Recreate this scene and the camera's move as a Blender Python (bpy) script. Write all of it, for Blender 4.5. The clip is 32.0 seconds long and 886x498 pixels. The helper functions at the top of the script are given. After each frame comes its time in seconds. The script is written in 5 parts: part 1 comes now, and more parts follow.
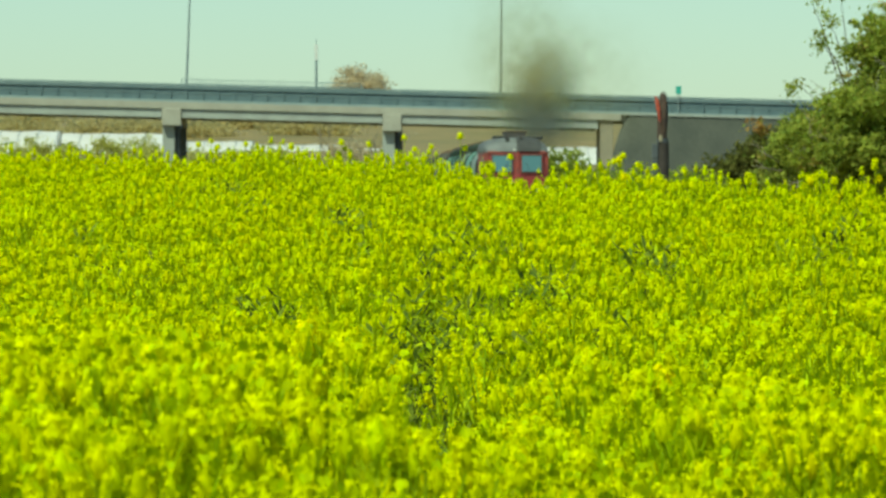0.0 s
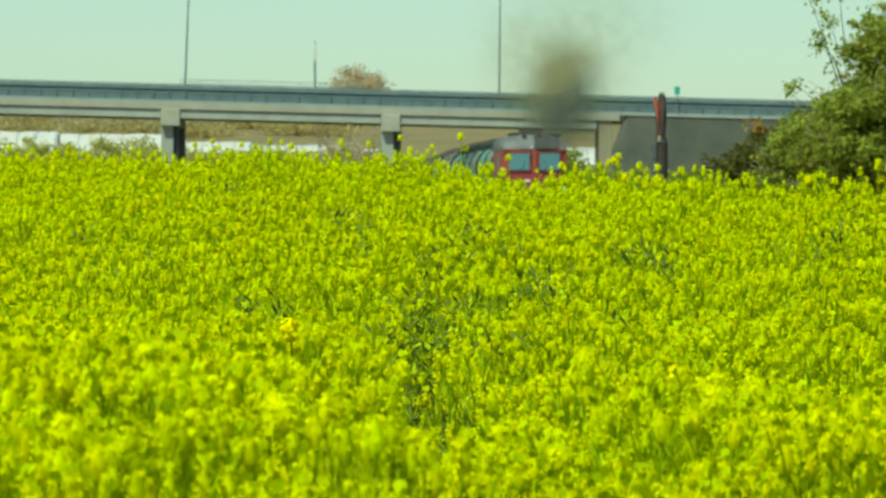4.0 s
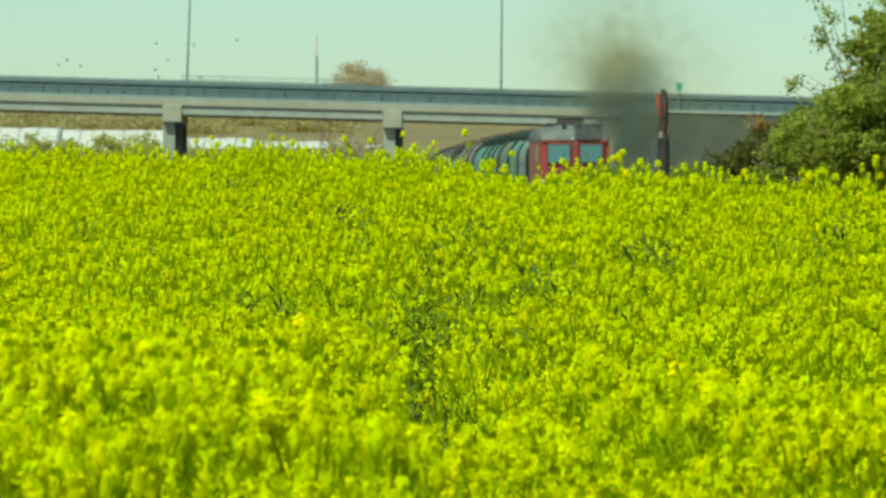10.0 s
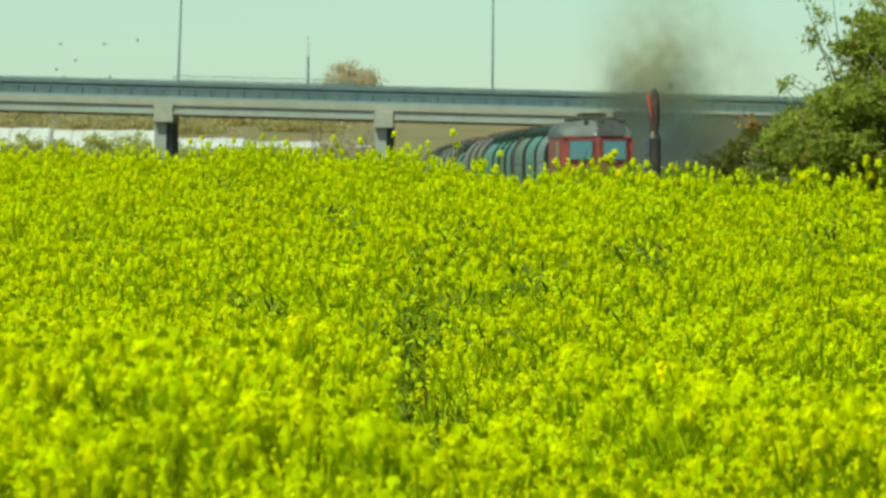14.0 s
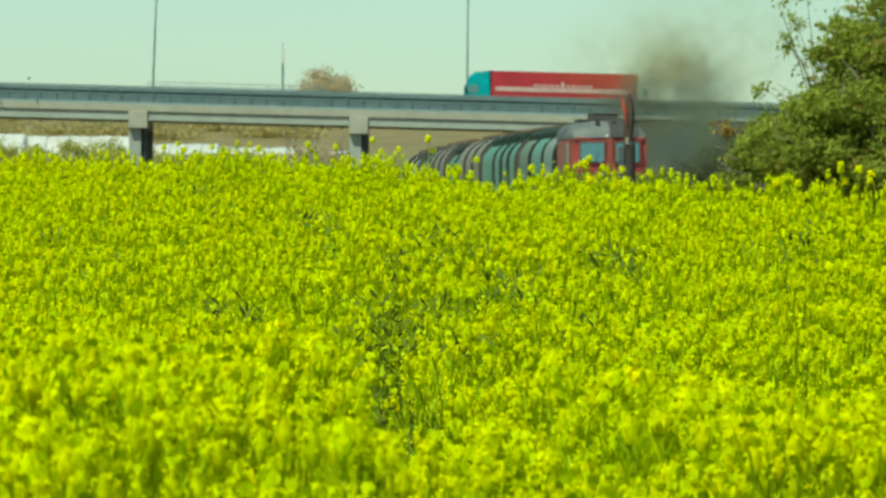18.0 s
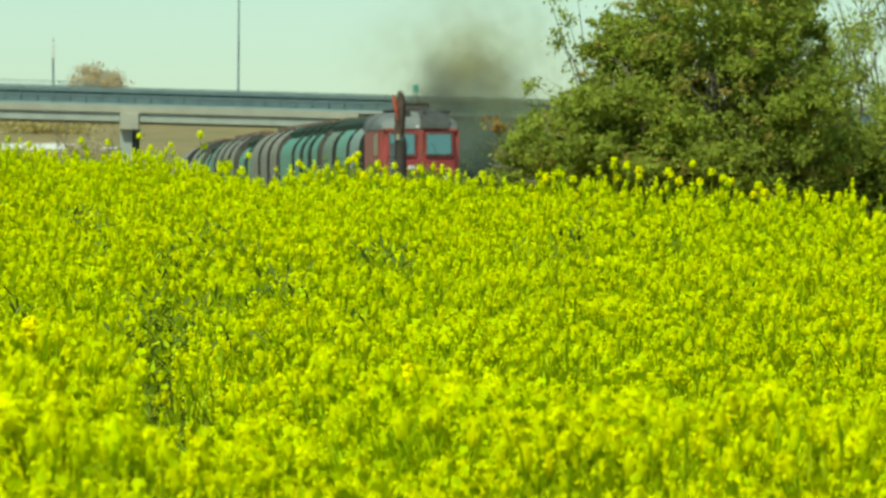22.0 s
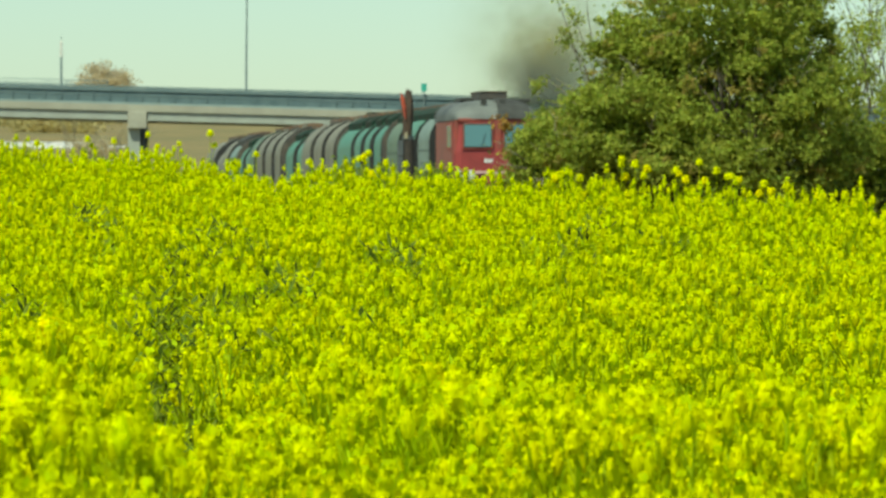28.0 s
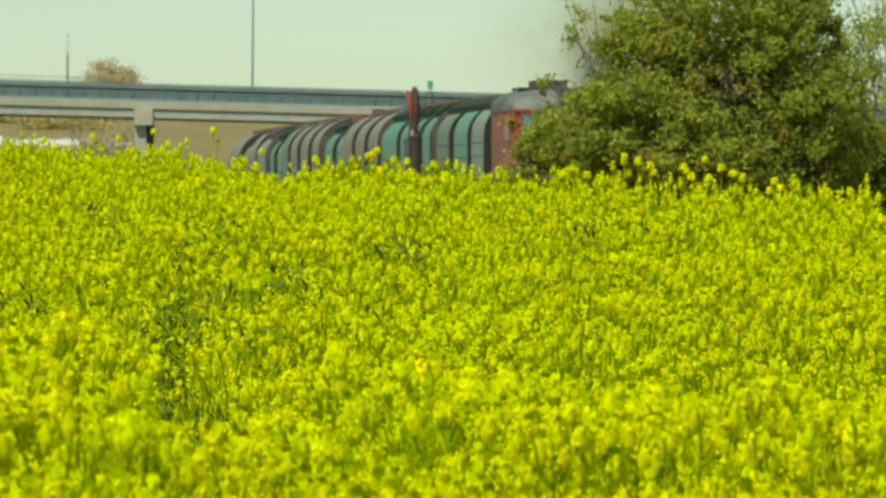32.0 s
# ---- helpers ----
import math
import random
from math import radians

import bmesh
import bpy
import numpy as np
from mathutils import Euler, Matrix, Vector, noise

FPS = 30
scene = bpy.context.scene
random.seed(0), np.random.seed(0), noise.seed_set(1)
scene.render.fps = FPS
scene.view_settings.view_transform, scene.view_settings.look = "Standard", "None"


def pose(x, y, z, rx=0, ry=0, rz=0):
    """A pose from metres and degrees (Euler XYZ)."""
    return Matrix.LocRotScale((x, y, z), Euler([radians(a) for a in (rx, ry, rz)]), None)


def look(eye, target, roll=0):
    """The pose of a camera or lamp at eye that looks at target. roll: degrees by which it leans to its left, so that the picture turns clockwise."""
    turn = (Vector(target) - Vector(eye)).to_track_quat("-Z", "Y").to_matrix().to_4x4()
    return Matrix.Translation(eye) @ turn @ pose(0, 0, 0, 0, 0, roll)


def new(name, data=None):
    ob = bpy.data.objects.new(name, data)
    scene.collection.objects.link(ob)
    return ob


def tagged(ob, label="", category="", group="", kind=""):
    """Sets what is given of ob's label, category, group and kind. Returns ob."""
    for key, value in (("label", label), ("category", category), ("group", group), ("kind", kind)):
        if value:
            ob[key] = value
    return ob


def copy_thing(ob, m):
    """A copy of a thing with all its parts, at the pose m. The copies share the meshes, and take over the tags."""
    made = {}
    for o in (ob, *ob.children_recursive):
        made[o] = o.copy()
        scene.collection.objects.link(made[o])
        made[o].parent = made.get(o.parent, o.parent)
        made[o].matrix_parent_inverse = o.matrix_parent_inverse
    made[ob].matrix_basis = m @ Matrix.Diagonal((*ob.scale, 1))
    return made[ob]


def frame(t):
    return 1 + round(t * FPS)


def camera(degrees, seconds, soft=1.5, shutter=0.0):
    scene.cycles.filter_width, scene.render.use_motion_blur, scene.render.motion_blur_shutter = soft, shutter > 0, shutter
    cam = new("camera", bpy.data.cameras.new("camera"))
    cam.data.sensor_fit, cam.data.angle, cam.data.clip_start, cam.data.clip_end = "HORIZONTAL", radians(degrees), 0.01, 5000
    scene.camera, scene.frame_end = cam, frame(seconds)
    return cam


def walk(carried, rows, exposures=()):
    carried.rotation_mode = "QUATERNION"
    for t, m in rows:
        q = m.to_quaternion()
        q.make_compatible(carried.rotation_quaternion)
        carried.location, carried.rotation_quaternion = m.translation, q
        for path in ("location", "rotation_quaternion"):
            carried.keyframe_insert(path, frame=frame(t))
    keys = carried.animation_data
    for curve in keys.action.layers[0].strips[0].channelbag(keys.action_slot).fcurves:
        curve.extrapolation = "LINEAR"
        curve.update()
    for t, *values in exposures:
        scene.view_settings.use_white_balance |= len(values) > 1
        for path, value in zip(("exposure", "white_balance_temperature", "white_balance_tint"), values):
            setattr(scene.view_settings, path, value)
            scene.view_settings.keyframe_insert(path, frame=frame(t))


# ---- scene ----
# A rape field before a railway line and a road viaduct, seen through a long lens from a fixed stand.
# x to the right, y away from the camera, rails at z = 2.3.
F = 10000.0                     # long lens: ten-thousandths of the depth
EYE_Z = 2.0


PAN = [
    (0, -2.3, 4.6), (0.5, -3, 3.1), (1, -0.8, 3.1), (1.5, -6.2, 6.9), (2, -7.7, 6.1), (2.5, -6.2, 5.4),
    (3, -2.3, 3.9), (3.5, -3, 6.1), (5.5, -9.2, 0), (6, -6.2, 0), (6.5, -6.2, 0), (7, -3, 3.1),
    (7.5, 4.6, 1.5), (8, 3.1, 6.1), (8.5, 0.8, 3.1), (9, 0, 0), (9.5, 3.1, -0.8), (10, -1.5, -1.5),
    (10.5, -6.9, -0.8), (11, -10, -0.8), (11.5, -12.2, -0.8), (12, -13.8, -1.5), (12.5, -16, 0), (13, -19.9, -2.3),
    (13.5, -15.3, 0), (14, -16.9, -1.5), (14.5, -14.5, 1.5), (16.5, -14.6, -7.3), (17, -26.4, 3.5), (17.5, -38.3, 1.5),
    (18, -61.6, 9.2), (18.5, -104.9, 2.7), (19, -128.6, -1.5), (19.5, -232.8, 10.3), (20, -456.3, 21.1), (20.5, -585.4, 16.5),
    (21, -591.4, 10.3), (21.5, -505.7, 2.7), (22, -467, 1.9), (22.5, -452.5, 0.8), (23, -454.8, -0.4), (23.5, -458.6, -4.2),
    (24, -454, -11.9), (24.5, -451.4, -11.5), (25, -447.9, -8), (25.5, -446.4, -6.1), (27.5, -452.5, -0.4), (28, -452.9, -0.4),
    (28.5, -452.1, -3.5), (29, -448.3, -3.9), (29.5, -443.3, -8.8), (30, -440.2, -10), (30.5, -441.8, -11.1), (31, -439.5, -11.9),
    (31.5, -439.5, -11.1), (32, -441.8, -5.4),
]
EXPOSE = [(0, 0.33, 6500, -23), (17, 0.33, 6500, -23), (23, 0.46, 6600, -20), (28, 0.43, 6750, -17), (30, 0.36, 7100, -12), (32, 0.34, 7300, -10)]
SKY_STRENGTH = 0.09
SUN_ENERGY = 4.8


cam = camera(2 * math.degrees(math.atan(784 / F)), 32.0, soft=2.6)
cam.data.dof.use_dof = True
cam.data.dof.focus_distance = 22.0
cam.data.dof.aperture_fstop = 23.0


def aim(dx, dy):
    """Camera pose for a pan of (dx, dy) ten-thousandths."""
    return look((0, 0, EYE_Z), (-dx / F * 1000, 1000, EYE_Z + (dy - 35) / F * 1000))


walk(cam, [(t, aim(dx, dy)) for t, dx, dy in PAN], exposures=EXPOSE)


def at(u, v, y):
    """World place at depth y, u to the right of and v above the level line, in ten-thousandths."""
    return Vector((u / F * y, y, EYE_Z + v / F * y))


# ---- light ----
SUN_DIR = Vector((-0.30, -0.42, 0.86)).normalized()      # towards the sun
world = bpy.data.worlds.new("sky")
scene.world = world
world.use_nodes = True
wn, wl = world.node_tree.nodes, world.node_tree.links
sky = wn.new("ShaderNodeTexSky")
sky.sky_type = "NISHITA"
sky.sun_disc = False
sky.sun_elevation = math.asin(SUN_DIR.z)
sky.sun_rotation = math.atan2(SUN_DIR.x, SUN_DIR.y)
sky.dust_density = 0.4
sky.air_density = 1.0
sky.ozone_density = 4.0
wn["Background"].inputs[1].default_value = SKY_STRENGTH
wl.new(sky.outputs[0], wn["Background"].inputs[0])
sun_data = bpy.data.lights.new("sun", "SUN")
sun_data.energy = SUN_ENERGY
sun_data.angle = radians(0.6)
sun_data.color = (1.0, 0.95, 0.86)
sun = new("sun", sun_data)
sun.matrix_world = look((0, 0, 60), Vector((0, 0, 60)) - SUN_DIR)


# ---- materials ----
def mat(name, base, rough=0.7, metal=0.0, alt=None, scale=3.0, fine=40.0, bump=0.15, dist=0.01, island=0.0, thin=0.0, spec=0.5):
    """Procedural surface: base and alt colour in broad stains, fine grain, bump; island: variation from piece to piece; thin: light let through."""
    m = bpy.data.materials.new(name)
    m.use_nodes = True
    n, l = m.node_tree.nodes, m.node_tree.links
    b = n["Principled BSDF"]
    b.inputs["Roughness"].default_value = rough
    b.inputs["Metallic"].default_value = metal
    b.inputs["Specular IOR Level"].default_value = spec
    tc = n.new("ShaderNodeTexCoord")
    big, small = n.new("ShaderNodeTexNoise"), n.new("ShaderNodeTexNoise")
    big.inputs["Scale"].default_value, small.inputs["Scale"].default_value = scale, fine
    big.inputs["Detail"].default_value, small.inputs["Detail"].default_value = 5, 3
    l.new(tc.outputs["Object"], big.inputs["Vector"])
    l.new(tc.outputs["Object"], small.inputs["Vector"])
    alt = alt or tuple(c * 0.72 for c in base)
    ramp = n.new("ShaderNodeValToRGB")
    ramp.color_ramp.elements[0].position, ramp.color_ramp.elements[1].position = 0.35, 0.68
    ramp.color_ramp.elements[0].color, ramp.color_ramp.elements[1].color = (*alt, 1), (*base, 1)
    l.new(big.outputs["Fac"], ramp.inputs[0])
    grain = n.new("ShaderNodeMix")
    grain.data_type, grain.blend_type = "RGBA", "MULTIPLY"
    span = n.new("ShaderNodeMapRange")
    span.inputs[3].default_value, span.inputs[4].default_value = 0.72, 1.22
    l.new(small.outputs["Fac"], span.inputs[0])
    grain.inputs[0].default_value = 1.0
    l.new(ramp.outputs[0], grain.inputs[6])
    l.new(span.outputs[0], grain.inputs[7])
    colour = grain.outputs[2]
    if island:
        geo, hue = n.new("ShaderNodeNewGeometry"), n.new("ShaderNodeHueSaturation")
        val, tone = n.new("ShaderNodeMapRange"), n.new("ShaderNodeMapRange")
        val.inputs[3].default_value, val.inputs[4].default_value = 1 - island, 1 + island
        tone.inputs[3].default_value, tone.inputs[4].default_value = 0.5 - island * 0.06, 0.5 + island * 0.06
        more = n.new("ShaderNodeMath")
        more.operation = "FRACT"
        times = n.new("ShaderNodeMath")
        times.operation = "MULTIPLY"
        times.inputs[1].default_value = 17.31
        l.new(geo.outputs["Random Per Island"], val.inputs[0])
        l.new(geo.outputs["Random Per Island"], times.inputs[0])
        l.new(times.outputs[0], more.inputs[0])
        l.new(more.outputs[0], tone.inputs[0])
        l.new(val.outputs[0], hue.inputs["Value"])
        l.new(tone.outputs[0], hue.inputs["Hue"])
        l.new(colour, hue.inputs["Color"])
        colour = hue.outputs[0]
    l.new(colour, b.inputs["Base Color"])
    if bump:
        bp = n.new("ShaderNodeBump")
        bp.inputs["Strength"].default_value, bp.inputs["Distance"].default_value = bump, dist
        l.new(small.outputs["Fac"], bp.inputs["Height"])
        l.new(bp.outputs[0], b.inputs["Normal"])
    if thin:
        tr, mix = n.new("ShaderNodeBsdfTranslucent"), n.new("ShaderNodeMixShader")
        l.new(colour, tr.inputs["Color"])
        mix.inputs[0].default_value = thin
        l.new(b.outputs[0], mix.inputs[1])
        l.new(tr.outputs[0], mix.inputs[2])
        l.new(mix.outputs[0], n["Material Output"].inputs[0])
    return m


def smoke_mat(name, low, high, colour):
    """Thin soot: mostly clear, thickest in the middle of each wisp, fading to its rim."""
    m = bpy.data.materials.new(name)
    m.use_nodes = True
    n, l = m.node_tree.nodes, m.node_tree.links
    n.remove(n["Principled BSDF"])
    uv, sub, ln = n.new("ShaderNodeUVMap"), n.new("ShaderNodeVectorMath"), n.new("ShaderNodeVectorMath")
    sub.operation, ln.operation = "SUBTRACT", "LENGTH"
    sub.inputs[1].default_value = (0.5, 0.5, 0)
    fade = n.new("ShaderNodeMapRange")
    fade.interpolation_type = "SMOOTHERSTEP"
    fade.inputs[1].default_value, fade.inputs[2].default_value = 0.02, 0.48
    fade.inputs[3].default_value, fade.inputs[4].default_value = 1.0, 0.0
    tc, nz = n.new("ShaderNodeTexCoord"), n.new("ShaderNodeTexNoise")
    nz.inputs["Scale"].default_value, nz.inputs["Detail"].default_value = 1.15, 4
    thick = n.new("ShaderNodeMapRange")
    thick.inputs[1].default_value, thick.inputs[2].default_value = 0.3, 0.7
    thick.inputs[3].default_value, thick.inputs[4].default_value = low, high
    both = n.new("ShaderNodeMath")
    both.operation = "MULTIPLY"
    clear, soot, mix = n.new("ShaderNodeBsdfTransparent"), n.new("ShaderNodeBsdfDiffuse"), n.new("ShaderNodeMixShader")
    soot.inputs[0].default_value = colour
    l.new(uv.outputs[0], sub.inputs[0])
    l.new(sub.outputs[0], ln.inputs[0])
    l.new(ln.outputs["Value"], fade.inputs[0])
    l.new(tc.outputs["Object"], nz.inputs["Vector"])
    l.new(nz.outputs["Fac"], thick.inputs[0])
    l.new(fade.outputs[0], both.inputs[0])
    l.new(thick.outputs[0], both.inputs[1])
    l.new(both.outputs[0], mix.inputs[0])
    l.new(clear.outputs[0], mix.inputs[1])
    l.new(soot.outputs[0], mix.inputs[2])
    drift = n.new("ShaderNodeCombineXYZ")      # soot scatters evenly, whatever way its sheets lie
    for i, v in enumerate((-0.3, -0.6, 0.74)):
        drift.inputs[i].default_value = v
    l.new(drift.outputs[0], soot.inputs["Normal"])
    l.new(mix.outputs[0], n["Material Output"].inputs[0])
    return m


M_PETAL = mat("rape_petal", (0.87, 0.86, 0.014), 0.8, alt=(0.79, 0.83, 0.016), scale=0.5, island=0.14, bump=0, thin=0.62, spec=0.0)
M_PETAL_WARM = mat("withering_petal", (0.86, 0.775, 0.008), 0.8, alt=(0.84, 0.81, 0.008), scale=9.0, island=0.2, bump=0, thin=0.5, spec=0.0)
M_BUD = mat("rape_bud", (0.56, 0.64, 0.012), 0.8, island=0.2, bump=0, thin=0.4, spec=0.0)
M_STEM = mat("rape_stem", (0.53, 0.62, 0.017), 0.7, alt=(0.45, 0.54, 0.017), scale=0.6, island=0.2, bump=0, thin=0.5, spec=0.02)
M_LEAF_LOW = mat("rape_leaf", (0.23, 0.275, 0.035), 0.7, alt=(0.17, 0.22, 0.03), scale=0.6, island=0.25, bump=0, thin=0.4, spec=0.0)
M_WEED = mat("weed_leaf", (0.165, 0.21, 0.022), 0.75, alt=(0.12, 0.165, 0.024), scale=0.8, island=0.3, bump=0, thin=0.4, spec=0.0)
M_SOIL = mat("soil_grass", (0.19, 0.136, 0.05), 0.95, alt=(0.125, 0.105, 0.036), scale=0.12, fine=3.0, bump=0.5, dist=0.05)
M_BALLAST = mat("ballast", (0.24, 0.22, 0.20), 0.95, alt=(0.16, 0.13, 0.11), scale=1.0, fine=14, bump=0.9, dist=0.04)
M_RAIL = mat("rail_steel", (0.25, 0.17, 0.12), 0.5, 0.7, scale=4)
M_SLEEPER = mat("sleeper", (0.33, 0.31, 0.28), 0.9, scale=6)
M_CONC = mat("pale_concrete", (0.36, 0.345, 0.27), 0.85, alt=(0.30, 0.285, 0.225), scale=0.5, fine=9, bump=0.25)
M_CONC_LOW = mat("grey_concrete", (0.33, 0.35, 0.30), 0.88, alt=(0.28, 0.29, 0.25), scale=0.5, fine=9, bump=0.25)
# dark grey for shade painted on the piers, also for small dark metal parts
M_SHADE_METAL = mat("shade_and_dark_metal", (0.085, 0.095, 0.10), 0.8, alt=(0.05, 0.058, 0.06), scale=1.0, fine=10)
M_EARTH = mat("earthy_concrete", (0.30, 0.26, 0.17), 0.9, alt=(0.24, 0.21, 0.14), scale=0.8, fine=10)
M_PITCH = mat("stone_pitching", (0.095, 0.098, 0.075), 0.95, alt=(0.065, 0.07, 0.055), scale=0.35, fine=5, bump=0.4, dist=0.05)
M_GUARD = mat("galvanised_rail", (0.135, 0.18, 0.18), 0.7, 0.0, alt=(0.10, 0.145, 0.15), scale=0.7, fine=20)
M_GUARD_DARK = mat("guard_panel", (0.115, 0.165, 0.17), 0.75, 0.0, alt=(0.085, 0.13, 0.14), scale=0.8, fine=20)
M_KERB = mat("kerb_steel", (0.25, 0.31, 0.295), 0.75, 0.0, alt=(0.20, 0.255, 0.245), scale=0.6, fine=18)
M_POLE = mat("lamp_pole_grey", (0.24, 0.29, 0.28), 0.6, 0.2, scale=2)
M_ASPHALT = mat("asphalt", (0.055, 0.055, 0.055), 0.9, scale=0.6, fine=30)
M_RED = mat("loco_red", (0.29, 0.034, 0.032), 0.55, alt=(0.21, 0.028, 0.026), scale=1.4, fine=22, bump=0.06)
M_CAB_SIDE = mat("faded_cab_side", (0.235, 0.068, 0.05), 0.75, alt=(0.17, 0.07, 0.052), scale=1.5, fine=18, bump=0.1)
M_LOCO_SIDE = mat("loco_side_grey", (0.17, 0.215, 0.175), 0.55, alt=(0.12, 0.15, 0.125), scale=1.3, fine=18, bump=0.12)
M_LOCO_ROOF = mat("loco_roof_grey", (0.135, 0.145, 0.132), 0.65, alt=(0.055, 0.057, 0.053), scale=0.9, fine=14, bump=0.1)
M_SOOT = mat("sooty_steel", (0.05, 0.045, 0.04), 0.8, alt=(0.10, 0.08, 0.06), scale=2.0, fine=20)
# near-black that paints shade into the train's gaps and recesses
M_DARK = mat("recess_shade", (0.018, 0.018, 0.018), 0.8, scale=2)
M_RUBBER = mat("rubber", (0.025, 0.025, 0.025), 0.85, scale=5)
M_WHITE = mat("white_paint", (0.78, 0.78, 0.75), 0.5, scale=2, fine=20, bump=0.05)
M_LAMP_GLASS = mat("lamp_glass", (0.72, 0.70, 0.62), 0.15, scale=6, bump=0)
M_LOCO_GREEN = mat("loco_side_green", (0.065, 0.18, 0.115), 0.5, alt=(0.105, 0.19, 0.13), scale=1.1, fine=14, bump=0.12)
M_LOCO_TAN = mat("faded_tan_side", (0.125, 0.155, 0.10), 0.6, alt=(0.085, 0.125, 0.085), scale=1.0, fine=14, bump=0.12)
M_GREEN = mat("wagon_green", (0.05, 0.165, 0.105), 0.5, alt=(0.095, 0.185, 0.125), scale=0.9, fine=12, bump=0.12)
M_BROWN = mat("wagon_brown", (0.125, 0.115, 0.083), 0.6, alt=(0.175, 0.16, 0.115), scale=0.9, fine=12, bump=0.12)
M_RUST = mat("rusty_roof", (0.20, 0.105, 0.055), 0.85, alt=(0.10, 0.08, 0.055), scale=1.4, fine=18)
M_RUST_RED = mat("dull_red_steel", (0.30, 0.05, 0.035), 0.7, alt=(0.18, 0.05, 0.035), scale=3, fine=20)
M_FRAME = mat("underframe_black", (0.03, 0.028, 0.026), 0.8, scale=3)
M_WOOD = mat("weathered_wood", (0.085, 0.05, 0.032), 0.9, alt=(0.045, 0.03, 0.022), scale=7, fine=55, bump=0.6, dist=0.02)
M_TAR = mat("tarred_wood", (0.028, 0.022, 0.018), 0.85, alt=(0.045, 0.034, 0.027), scale=6, fine=45, bump=0.4)
M_SPLIT = mat("split_red_wood", (0.50, 0.085, 0.04), 0.75, alt=(0.25, 0.05, 0.03), scale=8, fine=60, bump=0.4)
M_LEAF = mat("bush_leaf", (0.43, 0.475, 0.08), 0.65, alt=(0.285, 0.33, 0.056), scale=0.7, island=0.35, bump=0, thin=0.66, spec=0.06)
M_LEAF_DARK = mat("dark_leaf", (0.17, 0.175, 0.04), 0.7, alt=(0.13, 0.13, 0.035), scale=0.5, island=0.3, bump=0, thin=0.5, spec=0.04)
M_OLIVE_LEAF = mat("olive_leaf", (0.46, 0.36, 0.10), 0.7, alt=(0.40, 0.34, 0.08), scale=1.2, island=0.3, bump=0, thin=0.6, spec=0.05)
M_RUST_LEAF = mat("rusty_leaf", (0.42, 0.22, 0.06), 0.7, alt=(0.36, 0.26, 0.06), scale=2, island=0.3, bump=0, thin=0.5, spec=0.05)
M_LEAF_OLD = mat("shrub_leaf", (0.62, 0.61, 0.17), 0.7, alt=(0.52, 0.50, 0.15), scale=0.7, island=0.25, bump=0, thin=0.7, spec=0.04)
M_TWIG = mat("bark", (0.13, 0.10, 0.075), 0.9, alt=(0.08, 0.06, 0.045), scale=4, fine=40, bump=0.4)
M_PALE_TWIG = mat("pale_twig", (0.36, 0.31, 0.20), 0.85, alt=(0.24, 0.20, 0.13), scale=3, fine=30, island=0.2, bump=0.2)
M_DRY = mat("dry_twigs", (0.70, 0.60, 0.40), 0.9, alt=(0.62, 0.52, 0.33), scale=1.0, island=0.15, bump=0, thin=0.7, spec=0.03)
M_SCRUB = mat("olive_scrub", (0.60, 0.50, 0.23), 0.9, alt=(0.52, 0.45, 0.20), scale=0.15, island=0.12, bump=0, thin=0.75, spec=0.02)
M_ROOF_DARK = mat("roof_dark_grey", (0.022, 0.022, 0.02), 0.85, alt=(0.05, 0.05, 0.045), scale=2.0, fine=20)
M_FILM = mat("white_film", (0.96, 0.95, 0.92), 0.6, alt=(0.92, 0.91, 0.87), scale=0.4, fine=6, bump=0.1, thin=0.6, spec=0.2)
M_TEAL = mat("truck_teal", (0.025, 0.36, 0.38), 0.4, scale=2, fine=20, bump=0.03)
M_TRAILER = mat("trailer_red", (0.40, 0.016, 0.028), 0.55, alt=(0.32, 0.013, 0.022), scale=0.6, fine=9, bump=0.08)
M_PINK = mat("faded_print", (0.56, 0.38, 0.33), 0.6, alt=(0.46, 0.28, 0.25), scale=1.5, fine=14, bump=0.05)
M_ROOF_GREEN = mat("dark_green_roof", (0.014, 0.042, 0.028), 0.9, alt=(0.03, 0.03, 0.022), scale=0.9, fine=14, spec=0.15)
M_SIGN = mat("sign_green", (0.06, 0.38, 0.29), 0.5, scale=3, bump=0)
M_BIRD = mat("bird_black", (0.02, 0.02, 0.022), 0.7, scale=8, bump=0)
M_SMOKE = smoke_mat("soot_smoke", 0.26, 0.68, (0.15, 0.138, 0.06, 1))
# darker copy of the smoke colour, shade painted in for the plume's foot
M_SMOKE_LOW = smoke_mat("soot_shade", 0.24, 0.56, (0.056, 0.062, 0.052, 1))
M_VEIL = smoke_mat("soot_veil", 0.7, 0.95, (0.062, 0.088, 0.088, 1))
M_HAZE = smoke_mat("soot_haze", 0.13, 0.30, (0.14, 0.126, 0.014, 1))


def glass(name, tint, rough=0.05):
    m = bpy.data.materials.new(name)
    m.use_nodes = True
    b = m.node_tree.nodes["Principled BSDF"]
    b.inputs["Base Color"].default_value = (*tint, 1)
    b.inputs["Roughness"].default_value = rough
    b.inputs["Specular IOR Level"].default_value = 0.9
    b.inputs["Coat Weight"].default_value = 0.6
    return m


M_GLASS = glass("cab_glass", (0.085, 0.17, 0.165), 0.14)


